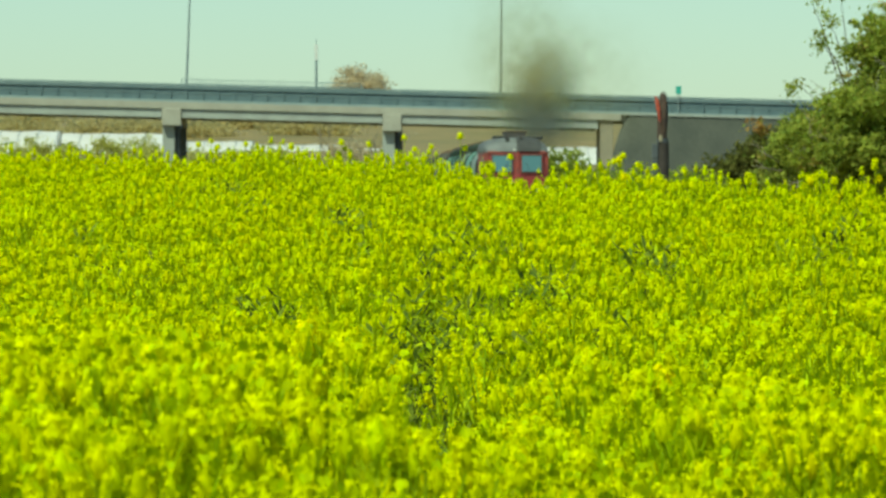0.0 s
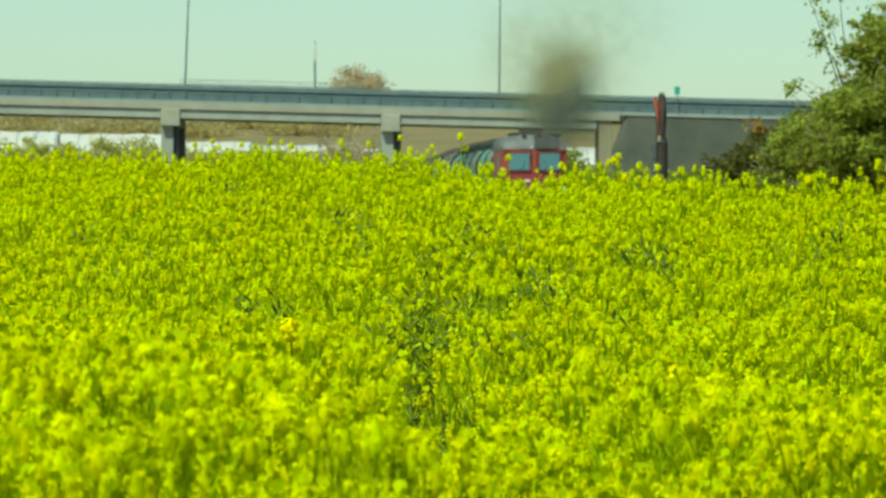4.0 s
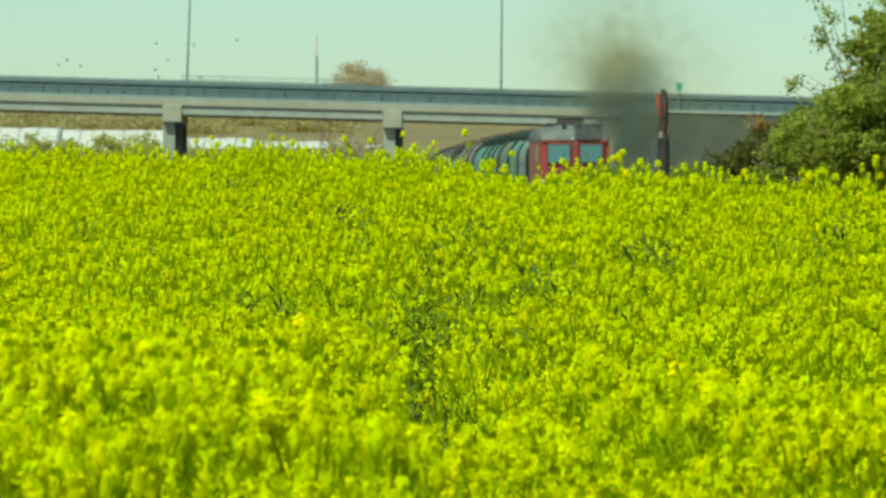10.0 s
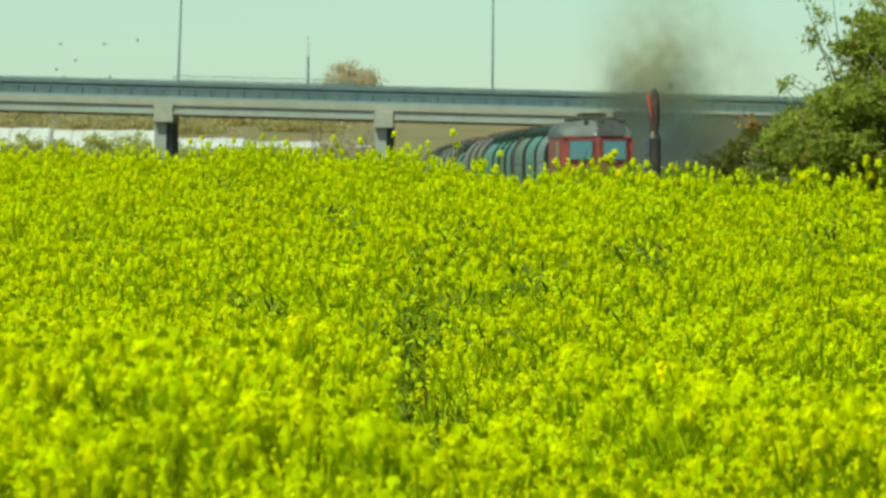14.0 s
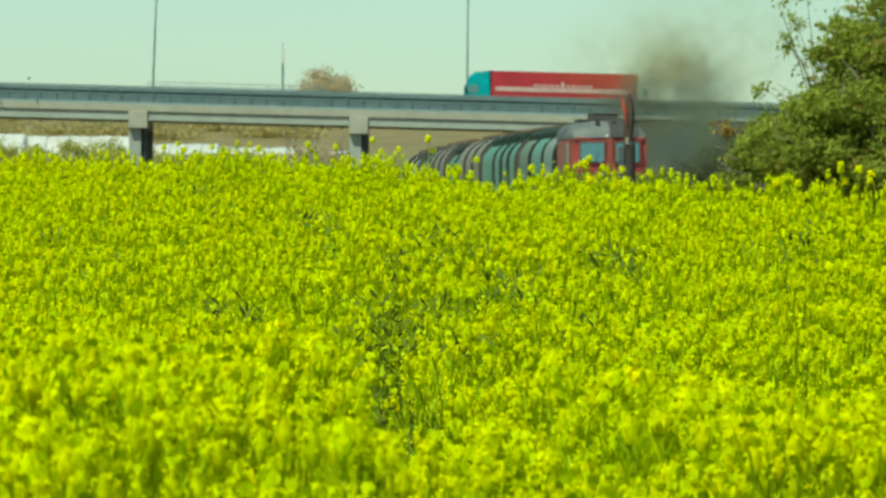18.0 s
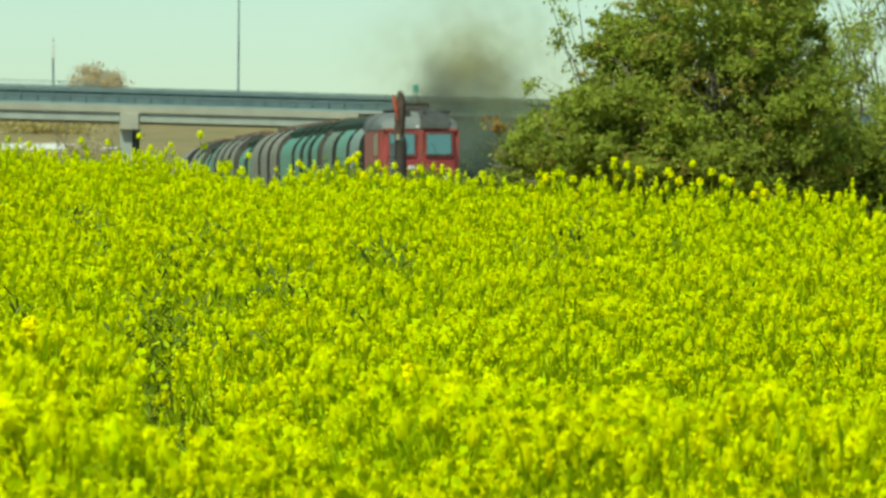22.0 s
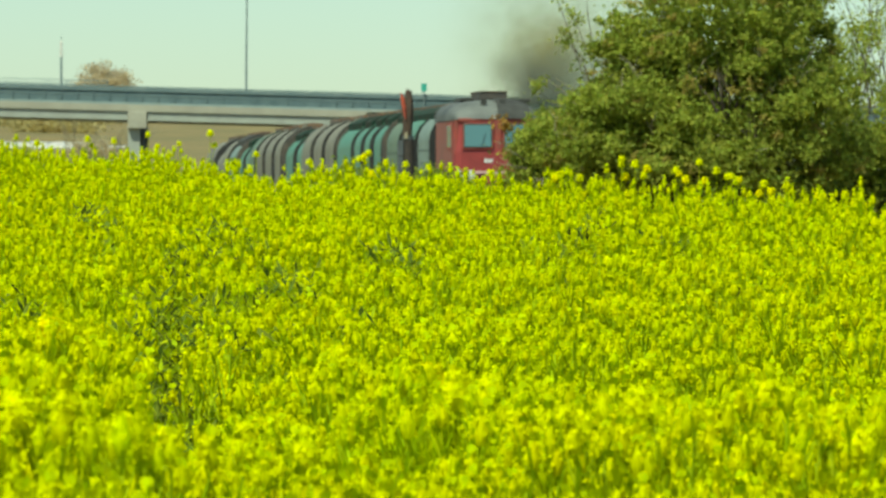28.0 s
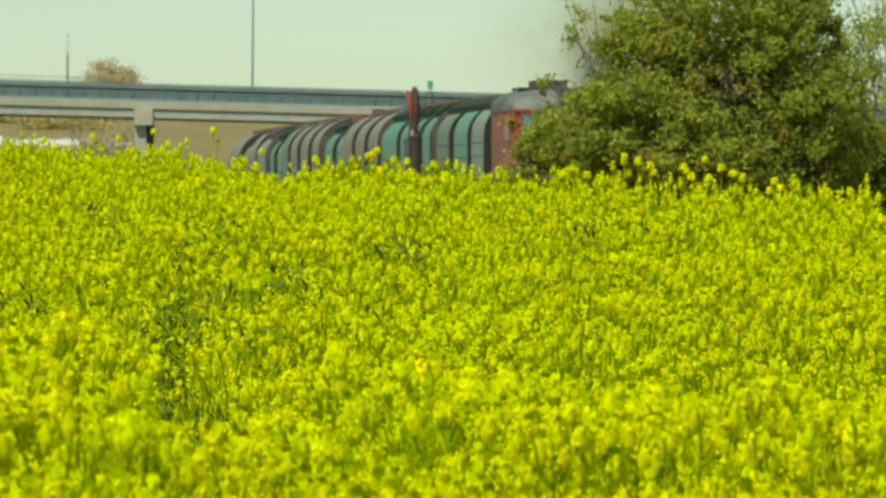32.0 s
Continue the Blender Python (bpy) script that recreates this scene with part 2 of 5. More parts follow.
# ---- mesh helpers ----
def box(bm, size, centre, bevel=0.0):
    made = bmesh.ops.create_cube(bm, size=1.0)["verts"]
    bmesh.ops.scale(bm, vec=size, verts=made)
    bmesh.ops.translate(bm, vec=centre, verts=made)
    if bevel:
        edges = list({e for v in made for e in v.link_edges})
        bmesh.ops.bevel(bm, geom=edges, offset=bevel, segments=2, affect="EDGES", profile=0.6)
    return bm


def tube(bm, a, b, r0, r1=None, n=8):
    """Tapered round bar from a to b, closed at both ends."""
    a, b = Vector(a), Vector(b)
    r1 = r0 if r1 is None else r1
    d = (b - a).normalized()
    p = d.orthogonal().normalized()
    q = d.cross(p)
    rings = []
    for c, r in ((a, r0), (b, r1)):
        rings.append([bm.verts.new(c + (p * math.cos(2 * math.pi * i / n) + q * math.sin(2 * math.pi * i / n)) * r) for i in range(n)])
    for i in range(n):
        bm.faces.new((rings[0][i], rings[0][(i + 1) % n], rings[1][(i + 1) % n], rings[1][i]))
    bm.faces.new(rings[0][::-1])
    bm.faces.new(rings[1])
    return bm


def prism(bm, outline, y0, y1):
    """Closed bar with the outline [(x, z)] swept from y0 to y1."""
    a = [bm.verts.new((x, y0, z)) for x, z in outline]
    b = [bm.verts.new((x, y1, z)) for x, z in outline]
    k = len(outline)
    for i in range(k):
        bm.faces.new((a[i], a[(i + 1) % k], b[(i + 1) % k], b[i]))
    bm.faces.new(a[::-1])
    bm.faces.new(b)
    return bm


def fresh():
    return bmesh.new()


def mesh_of(name, bm, material):
    bmesh.ops.recalc_face_normals(bm, faces=bm.faces)
    me = bpy.data.meshes.new(name)
    bm.to_mesh(me)
    bm.free()
    me.materials.append(material)
    return me


def shade(me, angle=40):
    """Smooth shading but for edges sharper than the angle."""
    me.polygons.foreach_set("use_smooth", [True] * len(me.polygons))
    me.set_sharp_from_angle(angle=radians(angle))


def part(name, bm, material, parent=None, label="", smooth=False):
    bmesh.ops.recalc_face_normals(bm, faces=bm.faces)
    me = bpy.data.meshes.new(name)
    bm.to_mesh(me)
    bm.free()
    me.materials.append(material)
    if smooth:
        shade(me)
    ob = new(name, me)
    if parent:
        ob.parent = parent
    if label:
        tagged(ob, label)
    return ob


def share(name, me, parent, m):
    """One more piece on a mesh that others use."""
    ob = new(name, me)
    ob.parent = parent
    ob.matrix_basis = m
    return ob


def empty(name, m, label="", category="", group="", kind=""):
    ob = new(name)
    ob.empty_display_size = 0.5
    ob.matrix_basis = m
    return tagged(ob, label, category, group, kind)


def quad_mesh(name, verts, quads, mats, index=None):
    """Mesh straight from arrays of vertices and four-cornered faces."""
    me = bpy.data.meshes.new(name)
    me.vertices.add(len(verts))
    me.vertices.foreach_set("co", np.asarray(verts, np.float32).ravel())
    me.loops.add(len(quads) * 4)
    me.loops.foreach_set("vertex_index", np.asarray(quads, np.int32).ravel())
    me.polygons.add(len(quads))
    me.polygons.foreach_set("loop_start", np.arange(0, len(quads) * 4, 4, dtype=np.int32))
    for m in mats:
        me.materials.append(m)
    if index is not None:
        me.polygons.foreach_set("material_index", np.asarray(index, np.int32))
    me.update(calc_edges=True)
    return me


# ---- ground ----
def ground_z(x, y):
    if y < 62:
        z = -0.486 + 0.0348 * max(y, -60)
    elif y < 78:
        z = 1.67 - 0.27 * (y - 62) / 16
    elif y < 540:
        z = 1.4
    elif y < 950:
        z = 1.4 + 0.0527 * (y - 540)
    else:
        z = 23.0
    return z


GX = [-4500, -2500, -1200, -700, -450, -300, -200, -130, -90, -60, -40, -25, -15, -8, -4, 0, 4, 8, 15, 25, 40, 60, 90, 130, 200, 300, 450, 700, 1200, 2500, 4500]
GY = [-4500, -1500, -500, -150, -60, -20, 0, 10, 20, 30, 40, 50, 56, 62, 66, 70, 78, 100, 130, 160, 200, 250, 300, 350, 400, 450, 500, 540, 580, 640, 700, 760, 820, 900, 950, 1100, 1500, 2500, 4500]


def build_ground():
    bm = fresh()
    grid = []
    for y in GY:
        grid.append([bm.verts.new((x, y, ground_z(x, y) + (noise.noise((x * 0.05, y * 0.03, 3)) * (0.9 if y > 560 else 0.06)))) for x in GX])
    for j in range(len(GY) - 1):
        for i in range(len(GX) - 1):
            bm.faces.new((grid[j][i], grid[j][i + 1], grid[j + 1][i + 1], grid[j + 1][i]))
    ob = part("ground", bm, M_SOIL, smooth=True)
    tagged(ob, "dry grass and bare soil rising towards a low hill", "ground", kind="structure")


build_ground()


# ---- railway ----
def track_x(y):
    """Centre of the line: straight near the camera, bending round beyond."""
    return 30.29 - 0.103 * y + 0.00042 * max(0.0, y - 235) ** 2


TRACK_YAW = math.degrees(math.atan(0.103))
RAIL_Z = 2.3


def build_track():
    ys = list(range(-60, 500, 10))
    bm = fresh()
    rows = []
    for y in ys:
        x = track_x(y)
        rows.append([bm.verts.new((x + dx, y, z)) for dx, z in ((-4.2, 1.2), (-1.9, 2.08), (1.9, 2.08), (4.2, 1.2))])
    for a, b in zip(rows, rows[1:]):
        for i in range(3):
            bm.faces.new((a[i], a[i + 1], b[i + 1], b[i]))
    bed = part("ballast_bed", bm, M_BALLAST)
    tagged(bed, "grey crushed stone bed under the railway line", "track bed", kind="structure")
    for side in (-0.755, 0.755):
        bm = fresh()
        prof = ((-0.07, 2.13), (0.07, 2.13), (0.07, 2.15), (0.012, 2.17), (0.012, 2.26), (0.036, 2.27), (0.036, 2.3), (-0.036, 2.3), (-0.036, 2.27), (-0.012, 2.26), (-0.012, 2.17), (-0.07, 2.15))
        prev = None
        for y in ys:
            x = track_x(y) + side
            ring = [bm.verts.new((x + dx, y, z)) for dx, z in prof]
            if prev:
                for i in range(len(prof)):
                    bm.faces.new((prev[i], prev[(i + 1) % len(prof)], ring[(i + 1) % len(prof)], ring[i]))
            prev = ring
        part("rail", bm, M_RAIL, bed)
    bm = box(fresh(), (2.5, 0.26, 0.14), (0, 0, 0), 0.02)
    me = bpy.data.meshes.new("sleeper")
    bm.to_mesh(me)
    bm.free()
    me.materials.append(M_SLEEPER)
    for i in range(200):
        y = 120 + i * 0.9
        share("sleeper", me, bed, pose(track_x(y), y, 2.07, 0, 0, TRACK_YAW))


build_track()


# ---- viaduct ----
BY = 518.0
UNIT = 19.305                  # ten-thousandths per metre at the viaduct


def bx(u):
    return (u - 784) / UNIT


def rail_top(x):
    """Height of the viaduct's handrail; it falls to the right and levels out far to the left."""
    z = EYE_Z + (406 - 135.2 - 0.0265 * (784 + x * UNIT)) / UNIT
    if x < -60:
        z -= 0.0265 * (-60 - x) * 0.85
    return z


def road_z(x):
    return rail_top(x) - 1.6


def ribbon(bm, x0, x1, y0, y1, top, low, step=10.0):
    """Bar along the viaduct between two depths, from top to low under the handrail."""
    k = max(1, int(math.ceil((x1 - x0) / step)))
    prev = None
    for i in range(k + 1):
        x = x0 + (x1 - x0) * i / k
        z = rail_top(x)
        ring = [bm.verts.new(p) for p in ((x, y0, z - top), (x, y1, z - top), (x, y1, z - low), (x, y0, z - low))]
        if prev:
            for j in range(4):
                bm.faces.new((prev[j], prev[(j + 1) % 4], ring[(j + 1) % 4], ring[j]))
        else:
            bm.faces.new(ring)
        prev = ring
    bm.faces.new(prev[::-1])
    return bm


ABUT_X = bx(1078)


def build_viaduct():
    v = empty("viaduct", pose(0, 0, 0), "pale concrete road viaduct on square piers with a steel guard rail", "bridge")
    part("deck", ribbon(fresh(), -320, ABUT_X + 2, BY + 0.4, BY + 12.6, 1.62, 2.4), M_CONC, v)
    part("road_surface", ribbon(fresh(), -320, 420, BY + 1.2, BY + 11.8, 1.55, 1.64), M_ASPHALT, v, "dark asphalt road surface")
    for y in (BY, BY + 12.6):
        part("fascia", ribbon(fresh(), -320, ABUT_X + 1.2, y, y + 0.4, 1.68, 2.30), M_CONC, v, "pale concrete edge beam")
    part("fascia", ribbon(fresh(), ABUT_X + 1.2, 420, BY, BY + 0.4, 1.58, 1.80), M_CONC_LOW, v)
    spans = [bx(306) - 20.2 * k for k in range(6, -1, -1)] + [bx(696), ABUT_X]
    for a, b in zip(spans, spans[1:]):
        for y in (0.16, 3.4, 6.3, 9.2, 12.3):
            part("girder", ribbon(fresh(), a + 0.9, b - 0.9, BY + y, BY + y + 0.5, 2.26, 3.08), M_CONC_LOW, v)
            part("girder_flange", ribbon(fresh(), a + 0.9, b - 0.9, BY + y - 0.05, BY + y + 0.55, 2.9, 3.12), M_CONC_LOW, v)
    for x in spans[:-1]:
        z = rail_top(x)
        part("pier_cap", box(fresh(), (1.74, 13.2, 1.56), (x, BY + 6.55, z - 2.30 - 0.78), 0.06), M_CONC, v)
        part("column", box(fresh(), (1.12, 1.3, z - 3.84 - 1.0), (x - 0.30, BY + 1.2, (z - 3.84 + 1.0) / 2), 0.08), M_CONC_LOW, v)
        # rear column and pipe: the pier's shaded side put into a dark colour
        part("column", box(fresh(), (1.3, 1.3, z - 3.84 - 1.0), (x + 0.25, BY + 10.6, (z - 3.84 + 1.0) / 2), 0.08), M_SHADE_METAL, v, "rear concrete column painted dark as shade")
        part("dark_pipe", tube(fresh(), (x + 0.5, BY + 1.3, 1.2), (x + 0.5, BY + 1.3, z - 3.8), 0.3, 0.3, 12), M_SHADE_METAL, v, "dark pipe standing in for the shaded side of the pier", True)
        part("bearing", box(fresh(), (0.5, 0.9, 0.5), (x + 0.72, BY + 0.6, z - 3.95), 0.03), M_SHADE_METAL, v)
    for y in (BY + 0.15, BY + 12.8):
        part("handrail", ribbon(fresh(), -120, 160, y, y + 0.09, 0.0, 0.1), M_GUARD, v)
        part("guard_beam", ribbon(fresh(), -120, 160, y - 0.06, y + 0.02, 0.13, 0.48), M_GUARD, v)
        part("guard_panel", ribbon(fresh(), -120, 160, y + 0.05, y + 0.08, 0.46, 1.5), M_GUARD_DARK, v, "dark blue-grey guard panel")
        part("guard_beam", ribbon(fresh(), -120, 160, y + 0.02, y + 0.06, 0.80, 0.92), M_GUARD, v)
        part("kerb_beam", ribbon(fresh(), -120, 160, y - 0.05, y + 0.2, 1.48, 1.70), M_KERB, v, "pale blue-grey kerb beam")
    me = mesh_of("post", box(fresh(), (0.10, 0.1, 0.9), (0, 0.06, -0.9), 0.015), M_GUARD_DARK)
    for i in range(110):
        x = -50 + i * 1.48
        share("post", me, v, pose(x, BY + 0.08, rail_top(x)))
    for i in range(55):
        x = -50 + i * 2.96
        share("post", me, v, pose(x, BY + 12.95, rail_top(x)))
    part("abutment", box(fresh(), (1.2, 12.8, rail_top(ABUT_X) - 1.9), (ABUT_X - 0.1, BY + 6.6, (rail_top(ABUT_X) - 1.9) / 2), 0.06), M_EARTH, v)


def build_embankment():
    """Paved bank that carries the road on from the viaduct; its nose is a quarter cone."""
    bm = fresh()
    x0 = bx(1120)
    h0 = rail_top(x0) - 1.80
    rows = []
    for i in range(11):
        a = math.pi / 2 * (1 - i / 10)
        rows.append((x0 - math.sin(a) * 0.4, BY + 0.5 - math.cos(a) * 0.4, x0 - math.sin(a) * 2.3, BY + 0.5 - math.cos(a) * (0.4 + h0 * 0.1), h0))
    for x in (25, 40, 60, 90, 130, 190, 260, 340, 420):
        h = rail_top(x) - 1.80
        rows.append((x, BY + 0.1, x, BY + 0.1 - h * 0.1, h))
    prev = None
    for tx, ty, fx, fy, h in rows:
        line = []
        for k in range(9):
            s = k / 8
            bulge = 0.12 * math.sin(math.pi * s)
            line.append(bm.verts.new((tx + (fx - tx) * (1 - (1 - s) ** 3.2), ty + (fy - ty) * s, 0.8 + (h - 0.8) * (1 - s) + bulge)))
        line.append(bm.verts.new((max(tx, x0), BY + 6.5, h)))
        if prev:
            for k in range(8):
                bm.faces.new((prev[k], prev[k + 1], line[k + 1], line[k]))
            bm.faces.new((prev[0], line[0], line[-1], prev[-1]))
        prev = line
    # far slope
    prev = None
    for x in (x0, 25, 40, 60, 90, 130, 190, 260, 340, 420):
        h = rail_top(x) - 1.80
        line = [bm.verts.new((x, BY + 6.5, h)), bm.verts.new((x, BY + 13, h)), bm.verts.new((x, BY + 13 + h * 1.4, 0.8))]
        if prev:
            for k in range(2):
                bm.faces.new((prev[k], prev[k + 1], line[k + 1], line[k]))
        prev = line
    bmesh.ops.remove_doubles(bm, verts=bm.verts, dist=0.01)
    ob = part("embankment", bm, M_PITCH, smooth=True)
    tagged(ob, "dark grey stone-paved road embankment beside the viaduct", "embankment", kind="structure")


build_viaduct()
build_embankment()


def lamp_post(u, lean=0.0):
    x = bx(u)
    z = rail_top(x)
    ob = empty("street_lamp", pose(x * (BY + 12.1) / BY, BY + 12.1, z - 1.62, 0, lean, 0), "tall thin grey lamp post on the far edge of the viaduct", "street lamp", "viaduct lamps")
    part("pole", tube(fresh(), (0, 0, 0), (0, 0, 11.2), 0.12, 0.07, 10), M_POLE, ob, smooth=True)
    part("base", box(fresh(), (0.4, 0.4, 0.16), (0, 0, 0.08), 0.02), M_POLE, ob)
    part("arm", tube(fresh(), (0, 0, 11.1), (0, -1.6, 11.5), 0.05, 0.04, 8), M_POLE, ob, smooth=True)
    part("lamp_head", box(fresh(), (0.26, 0.7, 0.12), (0, -1.9, 11.52), 0.04), M_POLE, ob)


lamp_post(331, 2.2)
lamp_post(888, 0.5)


def build_mast():
    x = bx(562)
    z = rail_top(x)
    ob = empty("mast", pose(x * (BY + 12.3) / BY, BY + 12.3, z - 1.62), "slim grey mast with a pale lantern behind the viaduct", "mast")
    part("pole", tube(fresh(), (0, 0, 0), (0, 0, 4.5), 0.13, 0.10, 8), M_POLE, ob, smooth=True)
    part("lantern", box(fresh(), (0.28, 0.28, 1.5), (0, 0, 5.2), 0.05), M_LAMP_GLASS, ob, "pale lantern")
    part("rod", tube(fresh(), (0, 0, 5.9), (0, 0, 6.4), 0.05, 0.03, 6), M_POLE, ob)


build_mast()


def build_sign():
    x = bx(1203)
    z = rail_top(x)
    ob = empty("road_sign", pose(x, BY - 0.05, z - 1.4), "small green road sign on a grey post", "road sign")
    part("post", tube(fresh(), (0, 0, 0), (0, 0, 1.75), 0.05, 0.05, 8), M_POLE, ob)
    part("plate", box(fresh(), (0.5, 0.05, 0.72), (0, -0.08, 2.0), 0.015), M_SIGN, ob, "green plate")


build_sign()


def build_far_fence():
    """Thin railing on the road's far side."""
    ob = empty("mesh_fence", pose(0, 0, 0), "thin pale wire fence on the far side of the road", "fence")
    x0, x1 = bx(312), bx(640)
    part("top_wire", ribbon(fresh(), x0, x1, BY + 13.3, BY + 13.34, -0.80, -0.75), M_KERB, ob)
    part("mid_wire", ribbon(fresh(), x0, x1, BY + 13.3, BY + 13.33, -0.40, -0.37), M_KERB, ob)
    me = mesh_of("fence_post", box(fresh(), (0.06, 0.06, 2.4), (0, 0, -0.4), 0.01), M_KERB)
    for i in range(10):
        x = x0 + (x1 - x0) * i / 9
        share("fence_post", me, ob, pose(x, BY + 13.32, rail_top(x)))
    bm = fresh()
    for i in range(80):
        x = x0 + (x1 - x0) * (i + 0.5) / 80
        box(bm, (0.035, 0.02, 1.6), (x, BY + 13.3, rail_top(x)))
    tagged(part("wire_mesh", bm, M_KERB, ob), kind="stuff")


build_far_fence()


# ---- train ----
def body_line(w, z0, z1, top, n=12, full=1.0):
    """Outline of a vehicle body: straight sides to z1, then an arched roof."""
    pts = [(-w, z0), (-w, z1)]
    for i in range(1, n):
        a = math.pi * (1 - i / n)
        pts.append((math.cos(a) * w, z1 + math.sin(a) ** full * (top - z1)))
    return pts + [(w, z1), (w, z0)]


def roof_band(w, z1, top, reach, lift, thick):
    """Strip that lies on an arched roof, as far as reach from the ridge."""
    arch = [(x, z) for x, z in body_line(w, z1 - 1, z1, top, 28) if abs(x) < reach and z > z1 + 0.05]
    return [(x * 1.01, z + lift) for x, z in arch] + [(x, z + lift - thick) for x, z in reversed(arch)]


def wheelset(parent, y, r=0.5):
    ws = part("wheelset", tube(fresh(), (-0.8, y, r), (0.8, y, r), 0.09, 0.09, 8), M_FRAME, parent)
    for s in (-0.75, 0.75):
        part("wheel", tube(fresh(), (s - 0.065, y, r), (s + 0.065, y, r), r, r, 20), M_RAIL, ws, smooth=True)


def bogie(parent, y, axles, half):
    b = part("bogie", box(fresh(), (2.1, half * 2 + 0.7, 0.32), (0, y, 0.62), 0.04), M_FRAME, parent)
    for k in range(axles):
        ya = y - half + 2 * half * k / (axles - 1)
        wheelset(b, ya, 0.5)
    return b


def buffers(parent, y, out):
    for s in (-0.88, 0.88):
        bm = tube(fresh(), (s, y, 1.05), (s, y + out * 0.45, 1.05), 0.11, 0.11, 10)
        tube(bm, (s, y + out * 0.45, 1.05), (s, y + out * 0.52, 1.05), 0.25, 0.25, 14)
        part("buffer", bm, M_FRAME, parent, smooth=True)


def dome(rows, keep=(-9, 9)):
    """Rounded cab roof from cross-sections (y, half width, crown height); keep: the strip of it to build."""
    bm = fresh()
    prev = None
    for y, w, z in rows:
        line = [(x, zz) for x, zz in body_line(w, 3.38, 3.42, z, 22, 0.64) if keep[0] < x / w < keep[1]]
        ring = [bm.verts.new((x, y + (0.10 * (abs(x) / 1.45) ** 2 if y < 1 else 0), max(zz, 3.4))) for x, zz in line]
        if prev:
            for i in range(len(ring) - 1):
                bm.faces.new((prev[i], prev[i + 1], ring[i + 1], ring[i]))
        prev = ring
    return bm


def build_loco():
    lo = empty("diesel_locomotive", pose(track_x(263), 263, RAIL_Z, 0, 0, TRACK_YAW), "old diesel locomotive with red cab, green sides and sooty grey roof", "locomotive")
    part("underframe", box(fresh(), (2.7, 16.4, 0.36), (0, 8.6, 1.0), 0.04), M_FRAME, lo)
    part("body_core", prism(fresh(), body_line(1.12, 1.15, 2.75, 3.74), 4.1, 17.1), M_DARK, lo, "inner body painted dark as shade in the side gaps")
    # red cab
    bm = fresh()
    plan = [(-1.49, 4.3), (-1.49, 0.42), (-1.43, 0.22), (-1.26, 0.10), (0, 0.0), (1.26, 0.10), (1.43, 0.22), (1.49, 0.42), (1.49, 4.3)]
    rings = []
    for z, dy, k in ((1.05, 0.0, 1.0), (2.3, 0.0, 1.0), (3.3, 0.10, 0.985), (3.48, 0.13, 0.975)):
        rings.append([bm.verts.new((x * k, y + (dy if y < 1 else 0), z)) for x, y in plan])
    for a, b in zip(rings, rings[1:]):
        for i in range(len(plan) - 1):
            bm.faces.new((a[i], a[i + 1], b[i + 1], b[i]))
    bm.faces.new(rings[-1])
    bm.faces.new(rings[0][::-1])
    cab = part("cab", bm, M_RED, lo, "red painted cab")
    part("cab_roof", dome(((0.10, 1.40, 3.44), (0.16, 1.42, 3.55), (0.30, 1.49, 3.80), (0.7, 1.52, 4.0), (1.2, 1.53, 4.12), (4.35, 1.52, 4.16), (4.36, 1.4, 3.5))), M_LOCO_ROOF, lo, "pale grey rounded cab roof", True)
    part("roof_plate", dome(((0.06, 1.42, 3.46), (0.11, 1.44, 3.59), (0.25, 1.51, 3.85), (0.66, 1.54, 4.06), (1.2, 1.55, 4.17), (4.3, 1.54, 4.21)), (-0.12, 0.8)), M_ROOF_DARK, lo, "dark sooty plate over the cab roof", True)
    part("roof_edge", dome(((4.36, 1.53, 4.17), (4.5, 1.54, 4.18))), M_LOCO_ROOF, lo, "", True)
    part("red_band", box(fresh(), (2.7, 0.05, 0.12), (0, 0.17, 3.40), 0.02), M_RUST_RED, cab, "dull red band above the windscreens")
    part("centre_pillar", box(fresh(), (0.2, 0.05, 1.0), (0, 0.035, 2.9), 0.015), M_RUST_RED, cab)
    for s in (-1, 1):
        m = pose(s * 0.685, 0.085, 2.87, -5.2, 0, s * 4.4)
        bm = box(fresh(), (1.08, 0.05, 0.94), (0, 0, 0), 0.06)
        bmesh.ops.transform(bm, matrix=m, verts=bm.verts)
        w = part("windscreen", bm, M_RUST_RED, cab, "dark red framed windscreen")
        bm = box(fresh(), (0.97, 0.02, 0.82), (0, -0.025, 0), 0.009)
        bmesh.ops.transform(bm, matrix=m, verts=bm.verts)
        part("rubber_seal", bm, M_FRAME, w, "black rubber seal")
        bm = box(fresh(), (0.90, 0.02, 0.74), (0, -0.038, -0.01), 0.009)
        bmesh.ops.transform(bm, matrix=m, verts=bm.verts)
        part("pane", bm, M_GLASS, w)
        bm = box(fresh(), (0.022, 0.015, 0.5), (0, 0, 0.25), 0.004)
        bmesh.ops.transform(bm, matrix=m @ pose(-0.1 * s, -0.06, -0.42, 0, -18 * s, 0), verts=bm.verts)
        part("wiper", bm, M_FRAME, w)
        part("cab_side", box(fresh(), (0.03, 3.7, 2.3), (s * 1.492, 2.42, 2.24), 0.01), M_CAB_SIDE, cab, "faded reddish side of the cab")
        frame_part = part("side_window", box(fresh(), (0.05, 0.98, 0.88), (s * 1.50, 1.1, 2.85), 0.012), M_RUST_RED, cab)
        part("pane", box(fresh(), (0.03, 0.84, 0.74), (s * 1.515, 1.1, 2.85), 0.01), M_GLASS, frame_part)
        part("corner_post", box(fresh(), (0.14, 0.1, 1.2), (s * 1.40, 0.28, 2.8), 0.03), M_RUST_RED, cab)
